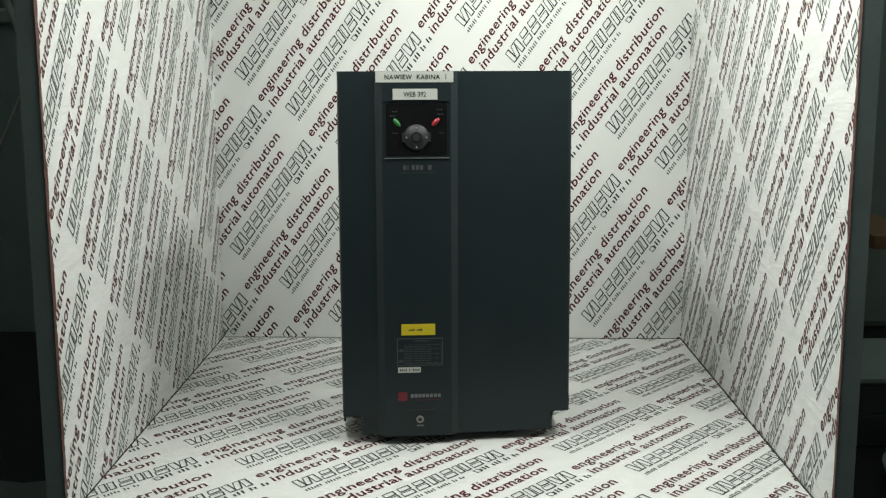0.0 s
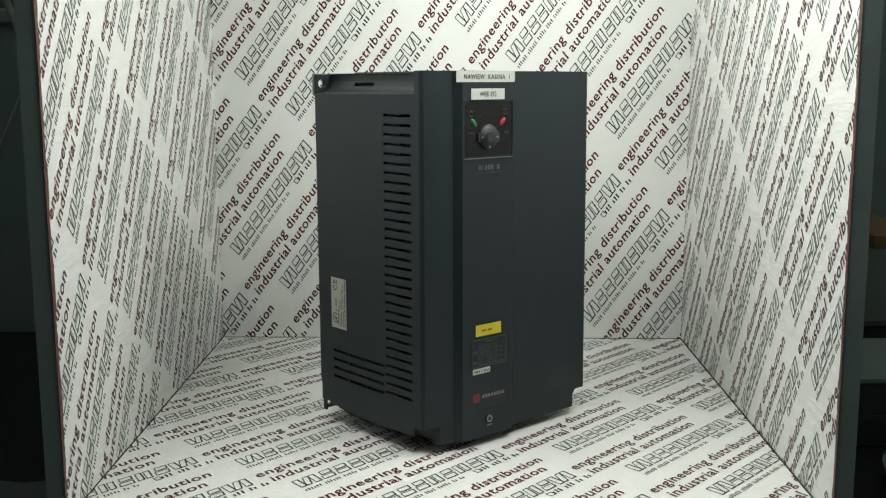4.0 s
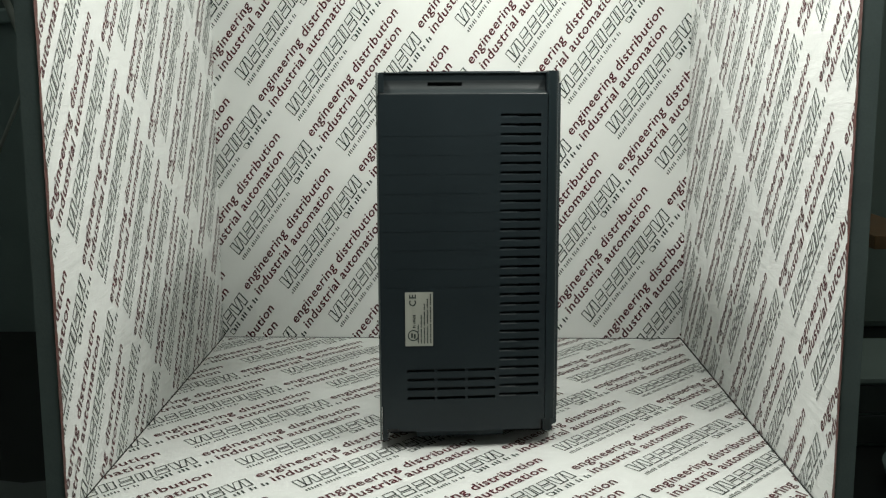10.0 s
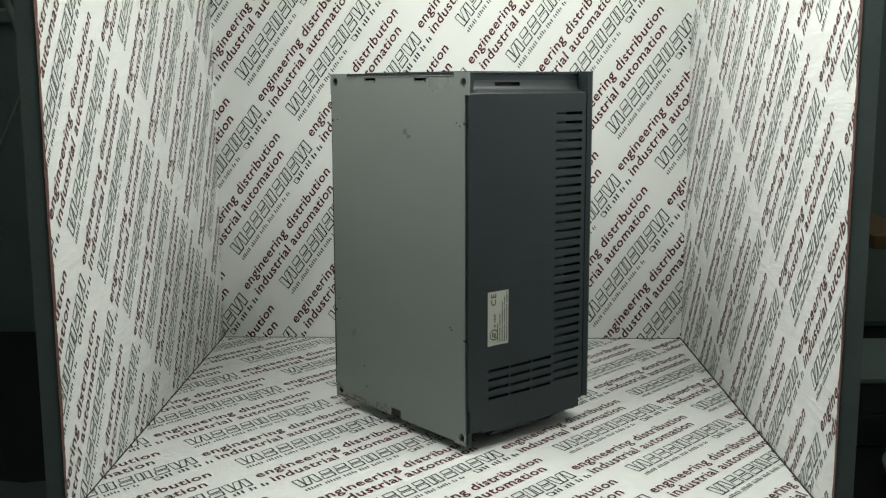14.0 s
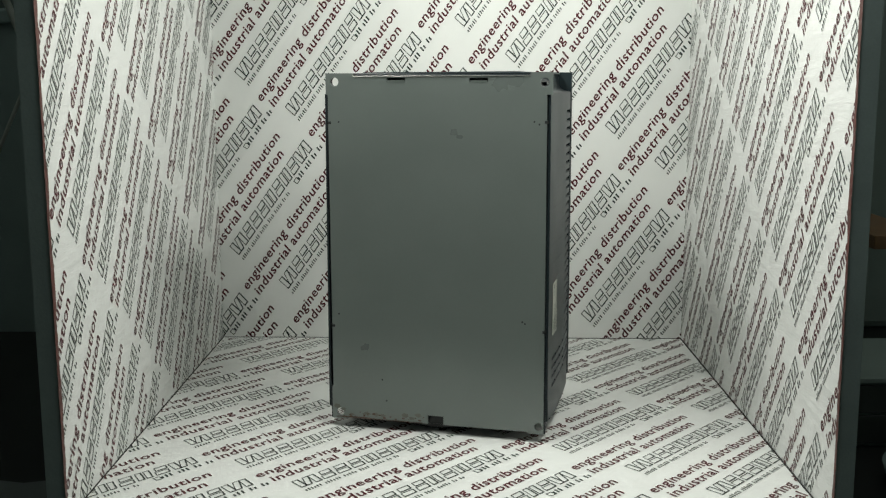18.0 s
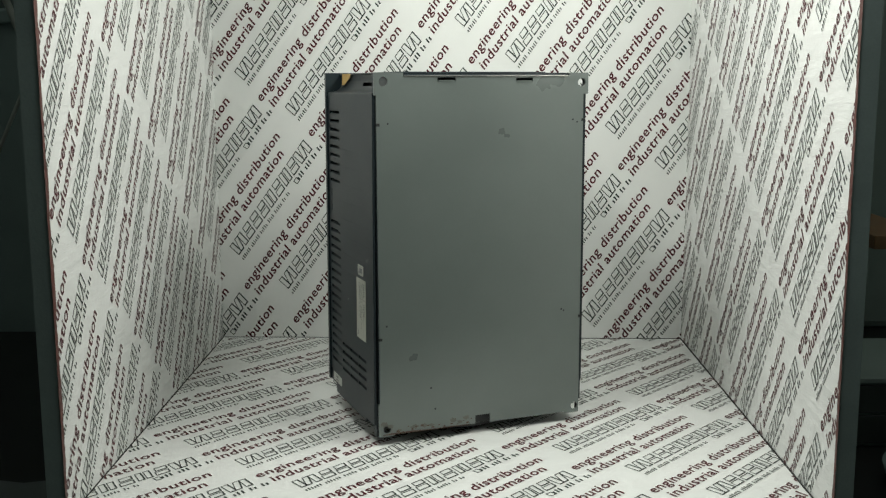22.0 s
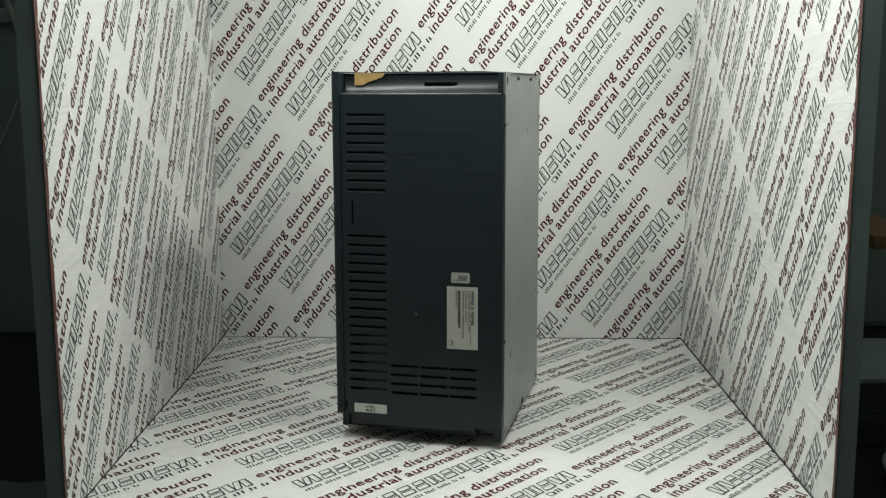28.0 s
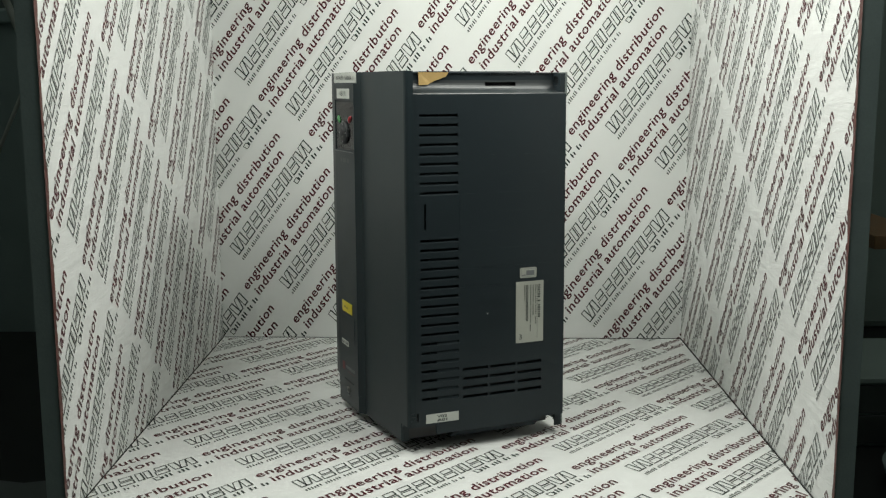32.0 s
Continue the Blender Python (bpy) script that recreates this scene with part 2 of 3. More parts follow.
def heavy_ring(x0, y0, x1, y1, lean=0.32, thin=0.0012, thick=0.0019):
    """The outline of a leaning block, heavier along its foot and its far side."""
    out = [(x0, y0), (x1, y0), (x1, y1), (x0, y1)]
    inn = [(x0 + thin, y0 + thick), (x1 - thick, y0 + thick), (x1 - thick, y1 - thin), (x0 + thin, y1 - thin)]
    return [(x + lean * y, y) for x, y in out + inn], [(i, (i + 1) % 4, 4 + (i + 1) % 4, 4 + i) for i in range(4)]


def mark_shapes():
    """A row of plain outlined leaning blocks: fans of slanted bars, stacks of level bars, pairs of upright ones."""
    out, x, h, base = [], -0.0075, 0.0205, -0.0082
    for kind, w in zip("fsssbsbsf", (0.0290, 0.0172, 0.0180, 0.0172, 0.0180, 0.0172, 0.0178, 0.0172, 0.0300)):
        top = base + h
        if kind == "f":
            third = (w - 0.0024) / 3
            for k, slant in enumerate((0.12, 0.52, 0.20)):
                a = x + k * (third + 0.0012) - 0.32 * base
                out.append(heavy_ring(a + (0.32 - slant) * (base + h / 2), base, a + third + (0.32 - slant) * (base + h / 2), top, slant))
        elif kind == "s":
            bar = (h - 0.0016) / 2
            for k, inset in enumerate((0.0, 0.0018)):
                y = base + k * (bar + 0.0016)
                out.append(heavy_ring(x + inset - 0.32 * base, y, x + w - 0.32 * base, y + bar))
        else:
            half = (w - 0.0014) / 2
            out += [heavy_ring(x + k * (half + 0.0014) - 0.32 * base, base, x + k * (half + 0.0014) + half - 0.32 * base, top) for k in (0, 1)]
        x += w + 0.0033
    return out


def bar_line(words, x, y, size, pitch, lean=0.2, wide=0.58):
    """Unreadable small lettering: one little bar for each character."""
    out = []
    for n in words:
        for k in range(n):
            tall = size * (1.0 if (k * 7 + n) % 3 else 0.72)
            out.append(quad(x, y, x + pitch * wide, y + tall, lean))
            x += pitch
        x += pitch * 0.9
    return out


MARK = mark_shapes()
ADDRESS = bar_line([6, 6, 5, 4, 5, 2, 2], -0.004, -0.0187, 0.0056, 0.00375, 0.2, 0.46) + [ring(0.1425, -0.0197, 0.1505, -0.0117, 0.0011)] + bar_line([3, 3, 2, 2], 0.1535, -0.0192, 0.0076, 0.0052, 0.2, 0.48)


def printed(board, width, height, turn, origin, place, u0=0.0):
    """Lay the print on a board: place(u, v) gives the point on it."""
    t = RUN + radians(turn)
    along, up = Vector((math.cos(t), math.sin(t))), Vector((-math.sin(t), math.cos(t)))
    spin = Matrix.Rotation(radians(turn), 2)
    for i in range(-14, 15):
        for j in range(-4, 5):
            for sub in (0, 1):
                o = Vector(origin) + spin @ (STEP_A * i + STEP_B * j + STEP_Q * sub)
                reach = [o + along * a + up * b for a, b in ((0, -0.03), (0.48, -0.03), (0.48, 0.03), (0, 0.03))]
                if max(p.x for p in reach) < u0 or min(p.x for p in reach) > width or max(p.y for p in reach) < 0 or min(p.y for p in reach) > height:
                    continue
                for name, shapes, ink in (("slogan_print", slogan, INK_RED), ("mark_print", MARK, INK_BLACK), ("address_print", ADDRESS, INK_BLACK)):
                    pts = [o + along * x + up * y for vs, fs in shapes for x, y in vs]
                    us, vs_ = [p.x for p in pts], [p.y for p in pts]
                    if max(us) < u0 or min(us) > width or max(vs_) < 0 or min(vs_) > height:
                        continue
                    bm = flat_shapes(shapes, lambda x, y: Vector((*(o + along * x + up * y), 0)))
                    for co, no in (((u0, 0, 0), (-1, 0, 0)), ((width, 0, 0), (1, 0, 0)), ((0, 0.0, 0), (0, -1, 0)), ((0, height, 0), (0, 1, 0))):
                        if (no[0] and (min(us) < u0 or max(us) > width)) or (no[1] and (min(vs_) < 0 or max(vs_) > height)):
                            bmesh.ops.bisect_plane(bm, geom=bm.verts[:] + bm.edges[:] + bm.faces[:], plane_co=co, plane_no=no, clear_outer=True)
                    if not bm.faces:
                        bm.free()
                        continue
                    for v in bm.verts:
                        v.co = place(v.co.x, v.co.y)
                    part(name, bm, ink, board)


def on_board(a, b, shift=0.0):
    d, n = (b - a).normalized(), outward(a, b)
    return lambda u, v: a + d * (u - shift) - n * 0.0004 + Vector((0, 0, v))


printed(wall_north, (BACK_R - BACK_L).length, 0.70, -0.41, (0.02721, 0.14312), on_board(BACK_L, BACK_R))
printed(wall_west, (BACK_L - FRONT_L).length - 0.05, 0.70, -0.52, (0.34546, 0.34647), on_board(FRONT_L, BACK_L, -0.05), u0=-0.05)
printed(wall_east, (FRONT_R - BACK_R).length, 0.70, -1.09, (0.66237, 0.41094), on_board(BACK_R, FRONT_R))
printed(floor, 0.361, 0.376 + 0.327, -6.53, (0.19460, -0.19527 + 0.327), lambda u, v: Vector((u, v - 0.327, 0.0004)), u0=-0.363)


# ---------------------------------------------------------------- the dim room round the booth
def room_slab(name, x0, x1, y0, y1, z0, z1, mat, label):
    return tagged(mesh_ob(name, box(x0, x1, y0, y1, z0, z1), mat), label, kind="structure")


# unseen ceiling and near wall are added, kept pale to bounce light
room_slab("ground", -2.0, 2.0, -2.8, 1.8, -0.80, -0.76, FLOOR_DARK, "dark floor of the dim workshop")
room_slab("ceiling", -2.0, 2.0, -2.8, 1.8, 1.90, 1.95, ROOM_BOUNCE, "added unseen pale ceiling that bounces lamp light")
# far and side walls carry the room's dimness in their colour
room_slab("wall_far", -2.0, 2.0, 1.8, 1.9, -0.80, 1.95, ROOM_DIM, "workshop wall with room dimness put into its colour")
room_slab("wall_near", -2.0, 2.0, -2.9, -2.8, -0.80, 1.95, ROOM_BOUNCE, "added unseen pale wall that bounces light back")
room_slab("wall_left", -2.1, -2.0, -2.9, 1.9, -0.80, 1.95, ROOM_DIM, "workshop wall with room dimness put into its colour")
room_slab("wall_right", 2.0, 2.1, -2.9, 1.9, -0.80, 1.95, ROOM_DIM, "workshop wall with room dimness put into its colour")

table = tagged(new("workbench"), "dark laminate workbench under the printed booth", "workbench")
table.location = (0, 0, -0.76)
part("tabletop", box(-0.95, 0.95, -0.42, 0.80, 0.712, 0.742, 0.003), TABLE_WOOD, table)
for x in (-0.9, 0.9):
    for y in (-0.37, 0.75):
        part("leg", box(x - 0.025, x + 0.025, y - 0.025, y + 0.025, 0.0, 0.7119, 0.003), BOARD_EDGE, table)

# dark equipment beside the booth
rack = tagged(new("equipment_case"), "black metal equipment case with a slanted corner", "equipment")
rack.location = (-0.86, 0.66, -0.018)
part("body", prism([(-0.12, -0.16), (0.20, -0.16), (0.20, 0.13), (-0.12, 0.13)], 0.0, 0.52), GREY_CASE, rack)
part("sloping_lid", box(-0.13, 0.21, -0.17, 0.14, 0.5205, 0.545, 0.004), GREY_CASE, rack)


def rod(p, q, r, sides=14):
    p, q = Vector(p), Vector(q)
    m = Matrix.Translation((p + q) / 2) @ (q - p).to_track_quat("Z", "Y").to_matrix().to_4x4()
    return add_cyl(bmesh.new(), m, r, (q - p).length, sides)


arm = tagged(new("lamp_arm"), "dull metal jointed lamp arm standing beside the booth", "lamp arm")
arm.location = (-0.74, 0.10, -0.018)
part("foot", add_cyl(bmesh.new(), Matrix.Translation((0, 0, 0.008)), 0.07, 0.016, 36), PLASTIC_BLACK, arm)
part("lower_arm", rod((0, 0, 0.014), (0.205, 0, 0.440), 0.0026), ARM_METAL, arm)
part("joint", rod((0.207, -0.012, 0.444), (0.207, 0.012, 0.444), 0.011), PLASTIC_BLACK, arm)
part("upper_arm", rod((0.207, 0, 0.446), (0.130, 0, 0.66), 0.0046), ARM_METAL, arm)
for k, (x, y, turn) in enumerate(((-0.432, -0.214, 18), (-0.462, -0.222, -14))):
    sheet_ob = mesh_ob("paper_sheet", box(-0.045, 0.045, -0.03, 0.03, 0.0, 0.0006), PAPER_DIM)
    sheet_ob.matrix_world = pose(x, y, -0.0178 + 0.001 * k, 0, 0, turn)
    tagged(sheet_ob, "crumpled scrap of paper on the workbench", "paper", "paper scraps")

cabinet = tagged(new("wall_cabinet"), "dull grey-green steel cabinet behind the booth", "cabinet")
cabinet.location = (0.86, 0.62, -0.018)
part("body", box(-0.24, 0.30, -0.10, 0.16, 0.0, 0.95, 0.004), CABINET_PAINT, cabinet)
part("door", box(-0.235, 0.03, -0.106, -0.1005, 0.01, 0.94, 0.002), CABINET_PAINT, cabinet)
part("door", box(0.034, 0.295, -0.106, -0.1005, 0.01, 0.94, 0.002), CABINET_PAINT, cabinet)
shelf = tagged(mesh_ob("shelf_board", box(0.0, 0.090, -0.10, 0.3148, 0.0, 0.018, 0.001), SHELF_WOOD), "brown wooden shelf board fixed to the cabinet", "shelf")
shelf.location = (0.5535, 0.20, 0.186)
drawers = tagged(new("drawer_unit"), "low grey drawer unit with dark fronts on the workbench", "drawer unit")
drawers.location = (0.55, -0.02, -0.018)
part("body", box(-0.085, 0.20, -0.06, 0.12, 0.0, 0.078, 0.002), GREY_CASE, drawers)
part("top_board", box(-0.09, 0.205, -0.066, 0.125, 0.0782, 0.084, 0.001), CABINET_PAINT, drawers)
for row in range(2):
    for col in range(3):
        part("drawer", box(-0.080 + 0.0930 * col, 0.0085 + 0.0930 * col, -0.0650, -0.0603, 0.006 + 0.036 * row, 0.039 + 0.036 * row, 0.001), DRAWER_FRONT, drawers)
tray = tagged(new("round_tray"), "shallow black round tray with a grey rim on the workbench", "tray")
tray.location = (0.545, -0.22, -0.018)
part("base", add_cyl(bmesh.new(), Matrix.Translation((0, 0, 0.002)), 0.088, 0.004, 48), PLASTIC_BLACK, tray)
rim_bm = bmesh.new()
for k in range(48):
    for r, z in ((0.088, 0.0041), (0.094, 0.024), (0.091, 0.024), (0.085, 0.0041)):
        rim_bm.verts.new((r * math.cos(k * math.pi / 24), r * math.sin(k * math.pi / 24), z))
rim_bm.verts.ensure_lookup_table()
for k in range(48):
    for j in range(4):
        rim_bm.faces.new([rim_bm.verts[i] for i in (4 * k + j, 4 * k + (j + 1) % 4, 4 * ((k + 1) % 48) + (j + 1) % 4, 4 * ((k + 1) % 48) + j)])
part("rim", rim_bm, GREY_CASE, tray)


# ---------------------------------------------------------------- the drive
LIFT = 0.009
LEFT, RIGHT, SEAM, REAR = -0.134, 0.1265, -0.0955, 0.0860
SHOULDER, CROWN = 0.382, 0.405

turntable = tagged(new("turntable"), "low black round turntable under the drive", "turntable")
part("plate", add_cyl(bmesh.new(), Matrix.Translation((0, 0, 0.0069)), 0.075, 0.0042, 48), PLASTIC_BLACK, turntable)
part("foot_ring", add_cyl(bmesh.new(), Matrix.Translation((0, 0, 0.0026)), 0.066, 0.0044, 48), PLASTIC_BLACK, turntable)

drive = tagged(new("motor_drive"), "charcoal plastic motor drive cabinet with grey steel back plate", "motor drive")
drive.location = (0, 0, LIFT)

# places on the four faces: u to the right as one looks at the face, v up, w outward
def draft(y, bend=0.27):
    """The sides curve inward towards the front, the left one more than the right."""
    return bend * max(0.0, 0.03 - y) ** 2


def lean(z):
    """The right side leans in a little towards the top."""
    return 0.0065 * (z - 0.12)


FACES = {
    "front": lambda u, v, w: Vector((u, -0.1176 - w, v)),
    "left": lambda u, v, w: Vector((LEFT + draft(-u) - w, -u, v)),
    "right": lambda u, v, w: Vector((RIGHT - draft(u, 0.12) - lean(v) + w, u, v)),
    "back": lambda u, v, w: Vector((-u, 0.088 + w, v)),
}


def sheet(face, u0, u1, v0, v1, w0, w1, corner=0.0):
    """A thin plate on a face, its corners cut if corner is given."""
    pl = FACES[face]
    c = corner
    ring_ = [(u0 + c, v0), (u1 - c, v0), (u1, v0 + c), (u1, v1 - c), (u1 - c, v1), (u0 + c, v1), (u0, v1 - c), (u0, v0 + c)] if c else [(u0, v0), (u1, v0), (u1, v1), (u0, v1)]
    bm = bmesh.new()
    low = [bm.verts.new(pl(u, v, w0)) for u, v in ring_]
    top = [bm.verts.new(pl(u, v, w1)) for u, v in ring_]
    bm.faces.new(low)
    bm.faces.new(top)
    for i in range(len(ring_)):
        j = (i + 1) % len(ring_)
        bm.faces.new((low[i], low[j], top[j], top[i]))
    return bm


def lettering(face, shapes, w):
    return flat_shapes(shapes, lambda x, y: FACES[face](x, y, w))


def moved(shapes, dx, dy, quarter=0):
    """Shapes moved, after that many quarter turns to the left."""
    out = []
    for vs, fs in shapes:
        for _ in range(quarter % 4):
            vs = [(-y, x) for x, y in vs]
        out.append(([(x + dx, y + dy) for x, y in vs], fs))
    return out


# side panels with their vent slots
PITCH, FIRST = 0.01025, 0.3595
COVE = ((0, 0), (0.03, 0.0010), (0.20, 0.0015), (0.42, 0.0021), (0.58, 0.0028), (0.70, 0.0037), (0.79, 0.0048), (0.86, 0.0061), (0.91, 0.0076), (0.95, 0.0094), (0.98, 0.0115), (1.0, 0.0145))
CURVE = (-0.0890, -0.0780, -0.0670, -0.0560, -0.0432, -0.0280, -0.0140, 0.0, 0.0150, 0.0300)


def slots(indices, u0, u1):
    return [(u0, u1, FIRST - PITCH * k - 0.0019, FIRST - PITCH * k + 0.0019) for k in indices]


def side_panel(face, indices):
    sign = -1 if face == "left" else 1

    def across(y0, y1):
        return (min(sign * y0, sign * y1), max(sign * y0, sign * y1))

    holes = slots(indices, *across(-0.0885, -0.0445))
    for row in range(4):
        v = 0.0810 - 0.0104 * row
        for y0, y1 in ((0.0575, 0.0275), (0.0245, -0.0065), (-0.0093, -0.0400)):
            a, b = across(y0, y1)
            holes.append((a, b, v - 0.0019, v + 0.0019))
    # the lower rear corner is cut away, the front lower edge steps
    holes.append((*across(0.0560 if face == "right" else 0.0672, 0.0870), 0.0, 0.0155))
    if face == "left":
        holes.append((*across(0.0838, 0.0870), 0.0155, 0.0410))
        holes.append((*across(0.0480, 0.0672), 0.0, 0.0128))
    holes.append((*across(SEAM, -0.0900 if face == "left" else -0.0715), 0.0, 0.0215))
    if face == "right":
        holes.append((*across(-0.0840, -0.0815), 0.239, 0.2665))
        holes.append((*across(-0.0945, -0.0925), 0.0280, 0.0370))
    a, b = across(SEAM, REAR)
    panel = part("side_panel", pierced([a, b] + [sign * y for y in CURVE], [0.0115, SHOULDER], holes, -0.0025, FACES[face]), PLASTIC_SIDE, drive, "charcoal side panel with rows of vent slots")
    a, b = across(0.0795 if face == "left" else 0.0770, 0.0852)
    part("rear_leg", sheet(face, a, b, 0.0012, 0.0400, -0.0045, -0.0026), PLASTIC_SIDE, panel)
    # ribs: shallow raised bands between fine grooves
    for k in range(1, 11):
        v1 = FIRST - PITCH * 2 * (k - 1) - 0.0016
        a, b = across(0.0856, -0.0432)
        part("rib", pierced([a, b] + [sign * y for y in CURVE[4:]], [v1 - PITCH * 2 + 0.0007, v1], [], 0.00016, FACES[face]), PLASTIC_SIDE, panel)
    # sloping lower lips inside the slots, taller where the slots are blind
    for h in holes[:len(indices)] + holes[len(indices):len(indices) + 12]:
        grid = h[3] < 0.09 and abs(h[1] - h[0]) < 0.035
        blind = across(-0.0625 if face == "left" else -0.0700, -0.0445)
        near, far = (max(h[0], blind[0]), min(h[1], blind[1])), ((h[0], blind[0]) if blind[0] > h[0] + 0.001 else (blind[1], h[1]))
        if grid:
            spans = [(h[0], h[1], 0.0008, -0.0024)]
        elif face == "left":
            spans = [(*near, 0.0020, -0.0024), (*far, 0.0009, -0.0024)]
        elif h[3] < 0.1195:
            spans = [(*near, 0.0031, -0.0013), (*far, 0.0010, -0.0024)]
        elif 0.272 < h[3] < 0.3335:
            spans = [(h[0], h[1], 0.0018, -0.0024)]
        else:
            spans = [(h[0], h[1], 0.0014, -0.0024)]
        for u0, u1, tall, deep in spans:
            bm = bmesh.new()
            rows_of = [[bm.verts.new(FACES[face](u, h[2] + dv, w)) for dv, w in ((0.0, -0.0002), (tall, deep), (0.0, deep))] for u in (u0 + 0.0001, u1 - 0.0001)]
            for k in range(3):
                bm.faces.new((rows_of[0][k], rows_of[0][(k + 1) % 3], rows_of[1][(k + 1) % 3], rows_of[1][k]))
            bm.faces.new(rows_of[0])
            bm.faces.new(rows_of[1])
            part("slot_lip", bm, PLASTIC_SIDE, panel)
    # blind backing close behind part of the slots
    a, b = across(-0.066 if face == "left" else -0.076, -0.040)
    part("slot_backing", sheet(face, a, b, 0.120, 0.372 if face == "left" else 0.3435, -0.0068, -0.0052), PLASTIC_SIDE, panel)
    part("slot_backing", sheet(face, a, b, 0.040, 0.119, -0.0060, -0.0046), PLASTIC_SIDE, panel)
    # sloping shoulder above the panel, and the set-back wall over it
    inward = 1 if face == "left" else -1
    hole = (*across(-0.0045, 0.0325), 0.3905, 0.3945)

    def cove(u, v, w):
        """A hollow curve from the panel's top edge up to the set-back wall."""
        k = next(n for n in range(1, len(COVE)) if v - SHOULDER <= COVE[n][1] + 1e-6)
        (a0, b0), (a1, b1) = COVE[k - 1], COVE[k]
        deep = a0 + (a1 - a0) * (v - SHOULDER - b0) / (b1 - b0)
        y = sign * u
        start = (LEFT + draft(y)) if face == "left" else (RIGHT - draft(y, 0.12) - lean(SHOULDER))
        end = LEFT + 0.0199 if face == "left" else RIGHT - 0.0209
        return Vector((start + (end - start) * deep + inward * w, y, v))

    part("shoulder", pierced([*across(SEAM + 0.001, 0.0840)] + [sign * y for y in CURVE], [SHOULDER + b for a, b in COVE], [hole], 0.0012, cove), PLASTIC_SHINY, drive, "hollow-curved shoulder above the side panel")
    inset = -0.020 if face == "left" else -0.021
    hole = (*across(-0.0055, 0.0335), 0.3850, 0.3965)
    a, b = across(SEAM, 0.083)
    wall_x = (LEFT if face == "left" else RIGHT) - sign * -inset
    part("upper_wall", pierced([a, b], [SHOULDER, CROWN - 0.0015], [hole], -0.002, lambda u, v, w: Vector((wall_x + sign * w, sign * u, v))), PLASTIC_SIDE, drive)
    return panel


side_panel("left", range(31))
side_panel("right", [*range(9), *range(13, 31)])

# top plate with a small nick in its front edge
top_plate = part("top_plate", box(LEFT + 0.018, RIGHT - 0.019, SEAM - 0.002, 0.0842, CROWN - 0.0015, CROWN, 0.0006, 1), PLASTIC_SIDE, drive)
part("top_vent_frame", pierced([-0.095, 0.088], [-0.07, 0.06], [(-0.09 + 0.0108 * k, -0.0838 + 0.0108 * k, -0.06 + 0.058 * r, -0.008 + 0.058 * r) for k in range(16) for r in range(2)], 0.0012, lambda u, v, w: Vector((u, v, CROWN + 0.0001 + w))), PLASTIC_SIDE, drive)

# front cover in plan: two flat wings beside a raised column
WING, COLUMN, FACE = -0.1108, -0.1156, -0.1175
wings = [(-0.1306, SEAM - 0.0006), (-0.1307, -0.1020), (-0.1303, -0.1044), (-0.1292, -0.1061), (-0.1272, -0.1070), (-0.1130, -0.1083), (-0.0905, -0.1100), (-0.0850, COLUMN), (-0.0065, COLUMN), (-0.0008, WING), (0.0600, -0.1081), (0.1222, -0.1052), (0.1246, -0.1046), (0.1261, -0.1034), (0.1267, -0.1018), (0.1268, SEAM - 0.0006)]
CAP_AT = 0.3935
cover_bm, cap_bm = prism(wings, 0.0225, CAP_AT), prism([(x, max(y, -0.1150)) for x, y in wings], CAP_AT, CROWN + 0.0014)
for v in [*cover_bm.verts, *cap_bm.verts]:
    if v.co.x > 0.1:
        v.co.x -= 0.0055 * (v.co.z - 0.15)
part("front_cover", cover_bm, PLASTIC, drive, "charcoal front cover with a raised column")


def column_place(u, v, w):
    """The face of the column, its long edges sloping back to the wings; w runs inward from 0 to 1."""
    slope = 0.0022 * w
    return Vector((u - slope if u < -0.0829 else u + slope if u > -0.0086 else u, FACE + (COLUMN - FACE) * w, v))


part("column_face", pierced([-0.0830, -0.0085], [0.0225, CAP_AT], [(-0.0812, -0.0104, 0.3135, 0.3745)], 1.0, column_place), PLASTIC, drive, "raised charcoal column with a sunk keypad bay")
part("front_cap", cap_bm, PLASTIC, drive)
apron = [(-0.1100, -0.0970), (-0.1100, -0.1050), (-0.1075, -0.1080), (-0.0905, -0.1097), (-0.0830, FACE + 0.0003), (-0.0085, FACE + 0.0003), (-0.0008, WING + 0.0003), (0.0500, -0.1083), (0.0900, -0.1064), (0.1050, -0.1056), (0.1078, -0.1036), (0.1078, -0.0970)]
part("front_apron", prism(apron, 0.0012, 0.0224), PLASTIC, drive, "lower edge of the front cover")
# rounded inner corners between cover and apron
for x0, way in ((-0.1100, -1), (0.1078, 1)):
    bm = bmesh.new()
    curve = [(x0, 0.0224), (x0, 0.0170)] + [(x0 + way * 0.0054 * (1 - math.cos(k * math.pi / 12)), 0.0170 + 0.0054 * math.sin(k * math.pi / 12)) for k in range(1, 7)]
    ends = [[bm.verts.new((x, y, z)) for x, z in curve] for y in (-0.1050, -0.0970)]
    bm.faces.new(ends[0])
    bm.faces.new(ends[1])
    for k in range(len(curve)):
        j = (k + 1) % len(curve)
        bm.faces.new((ends[0][k], ends[0][j], ends[1][j], ends[1][k]))
    part("corner_fillet", bm, PLASTIC, drive)
for z in (0.0290, 0.0330, 0.0370):
    part("ridge", box(0.1270, 0.1282, -0.1015, -0.0965, z, z + 0.0015), PLASTIC, drive)

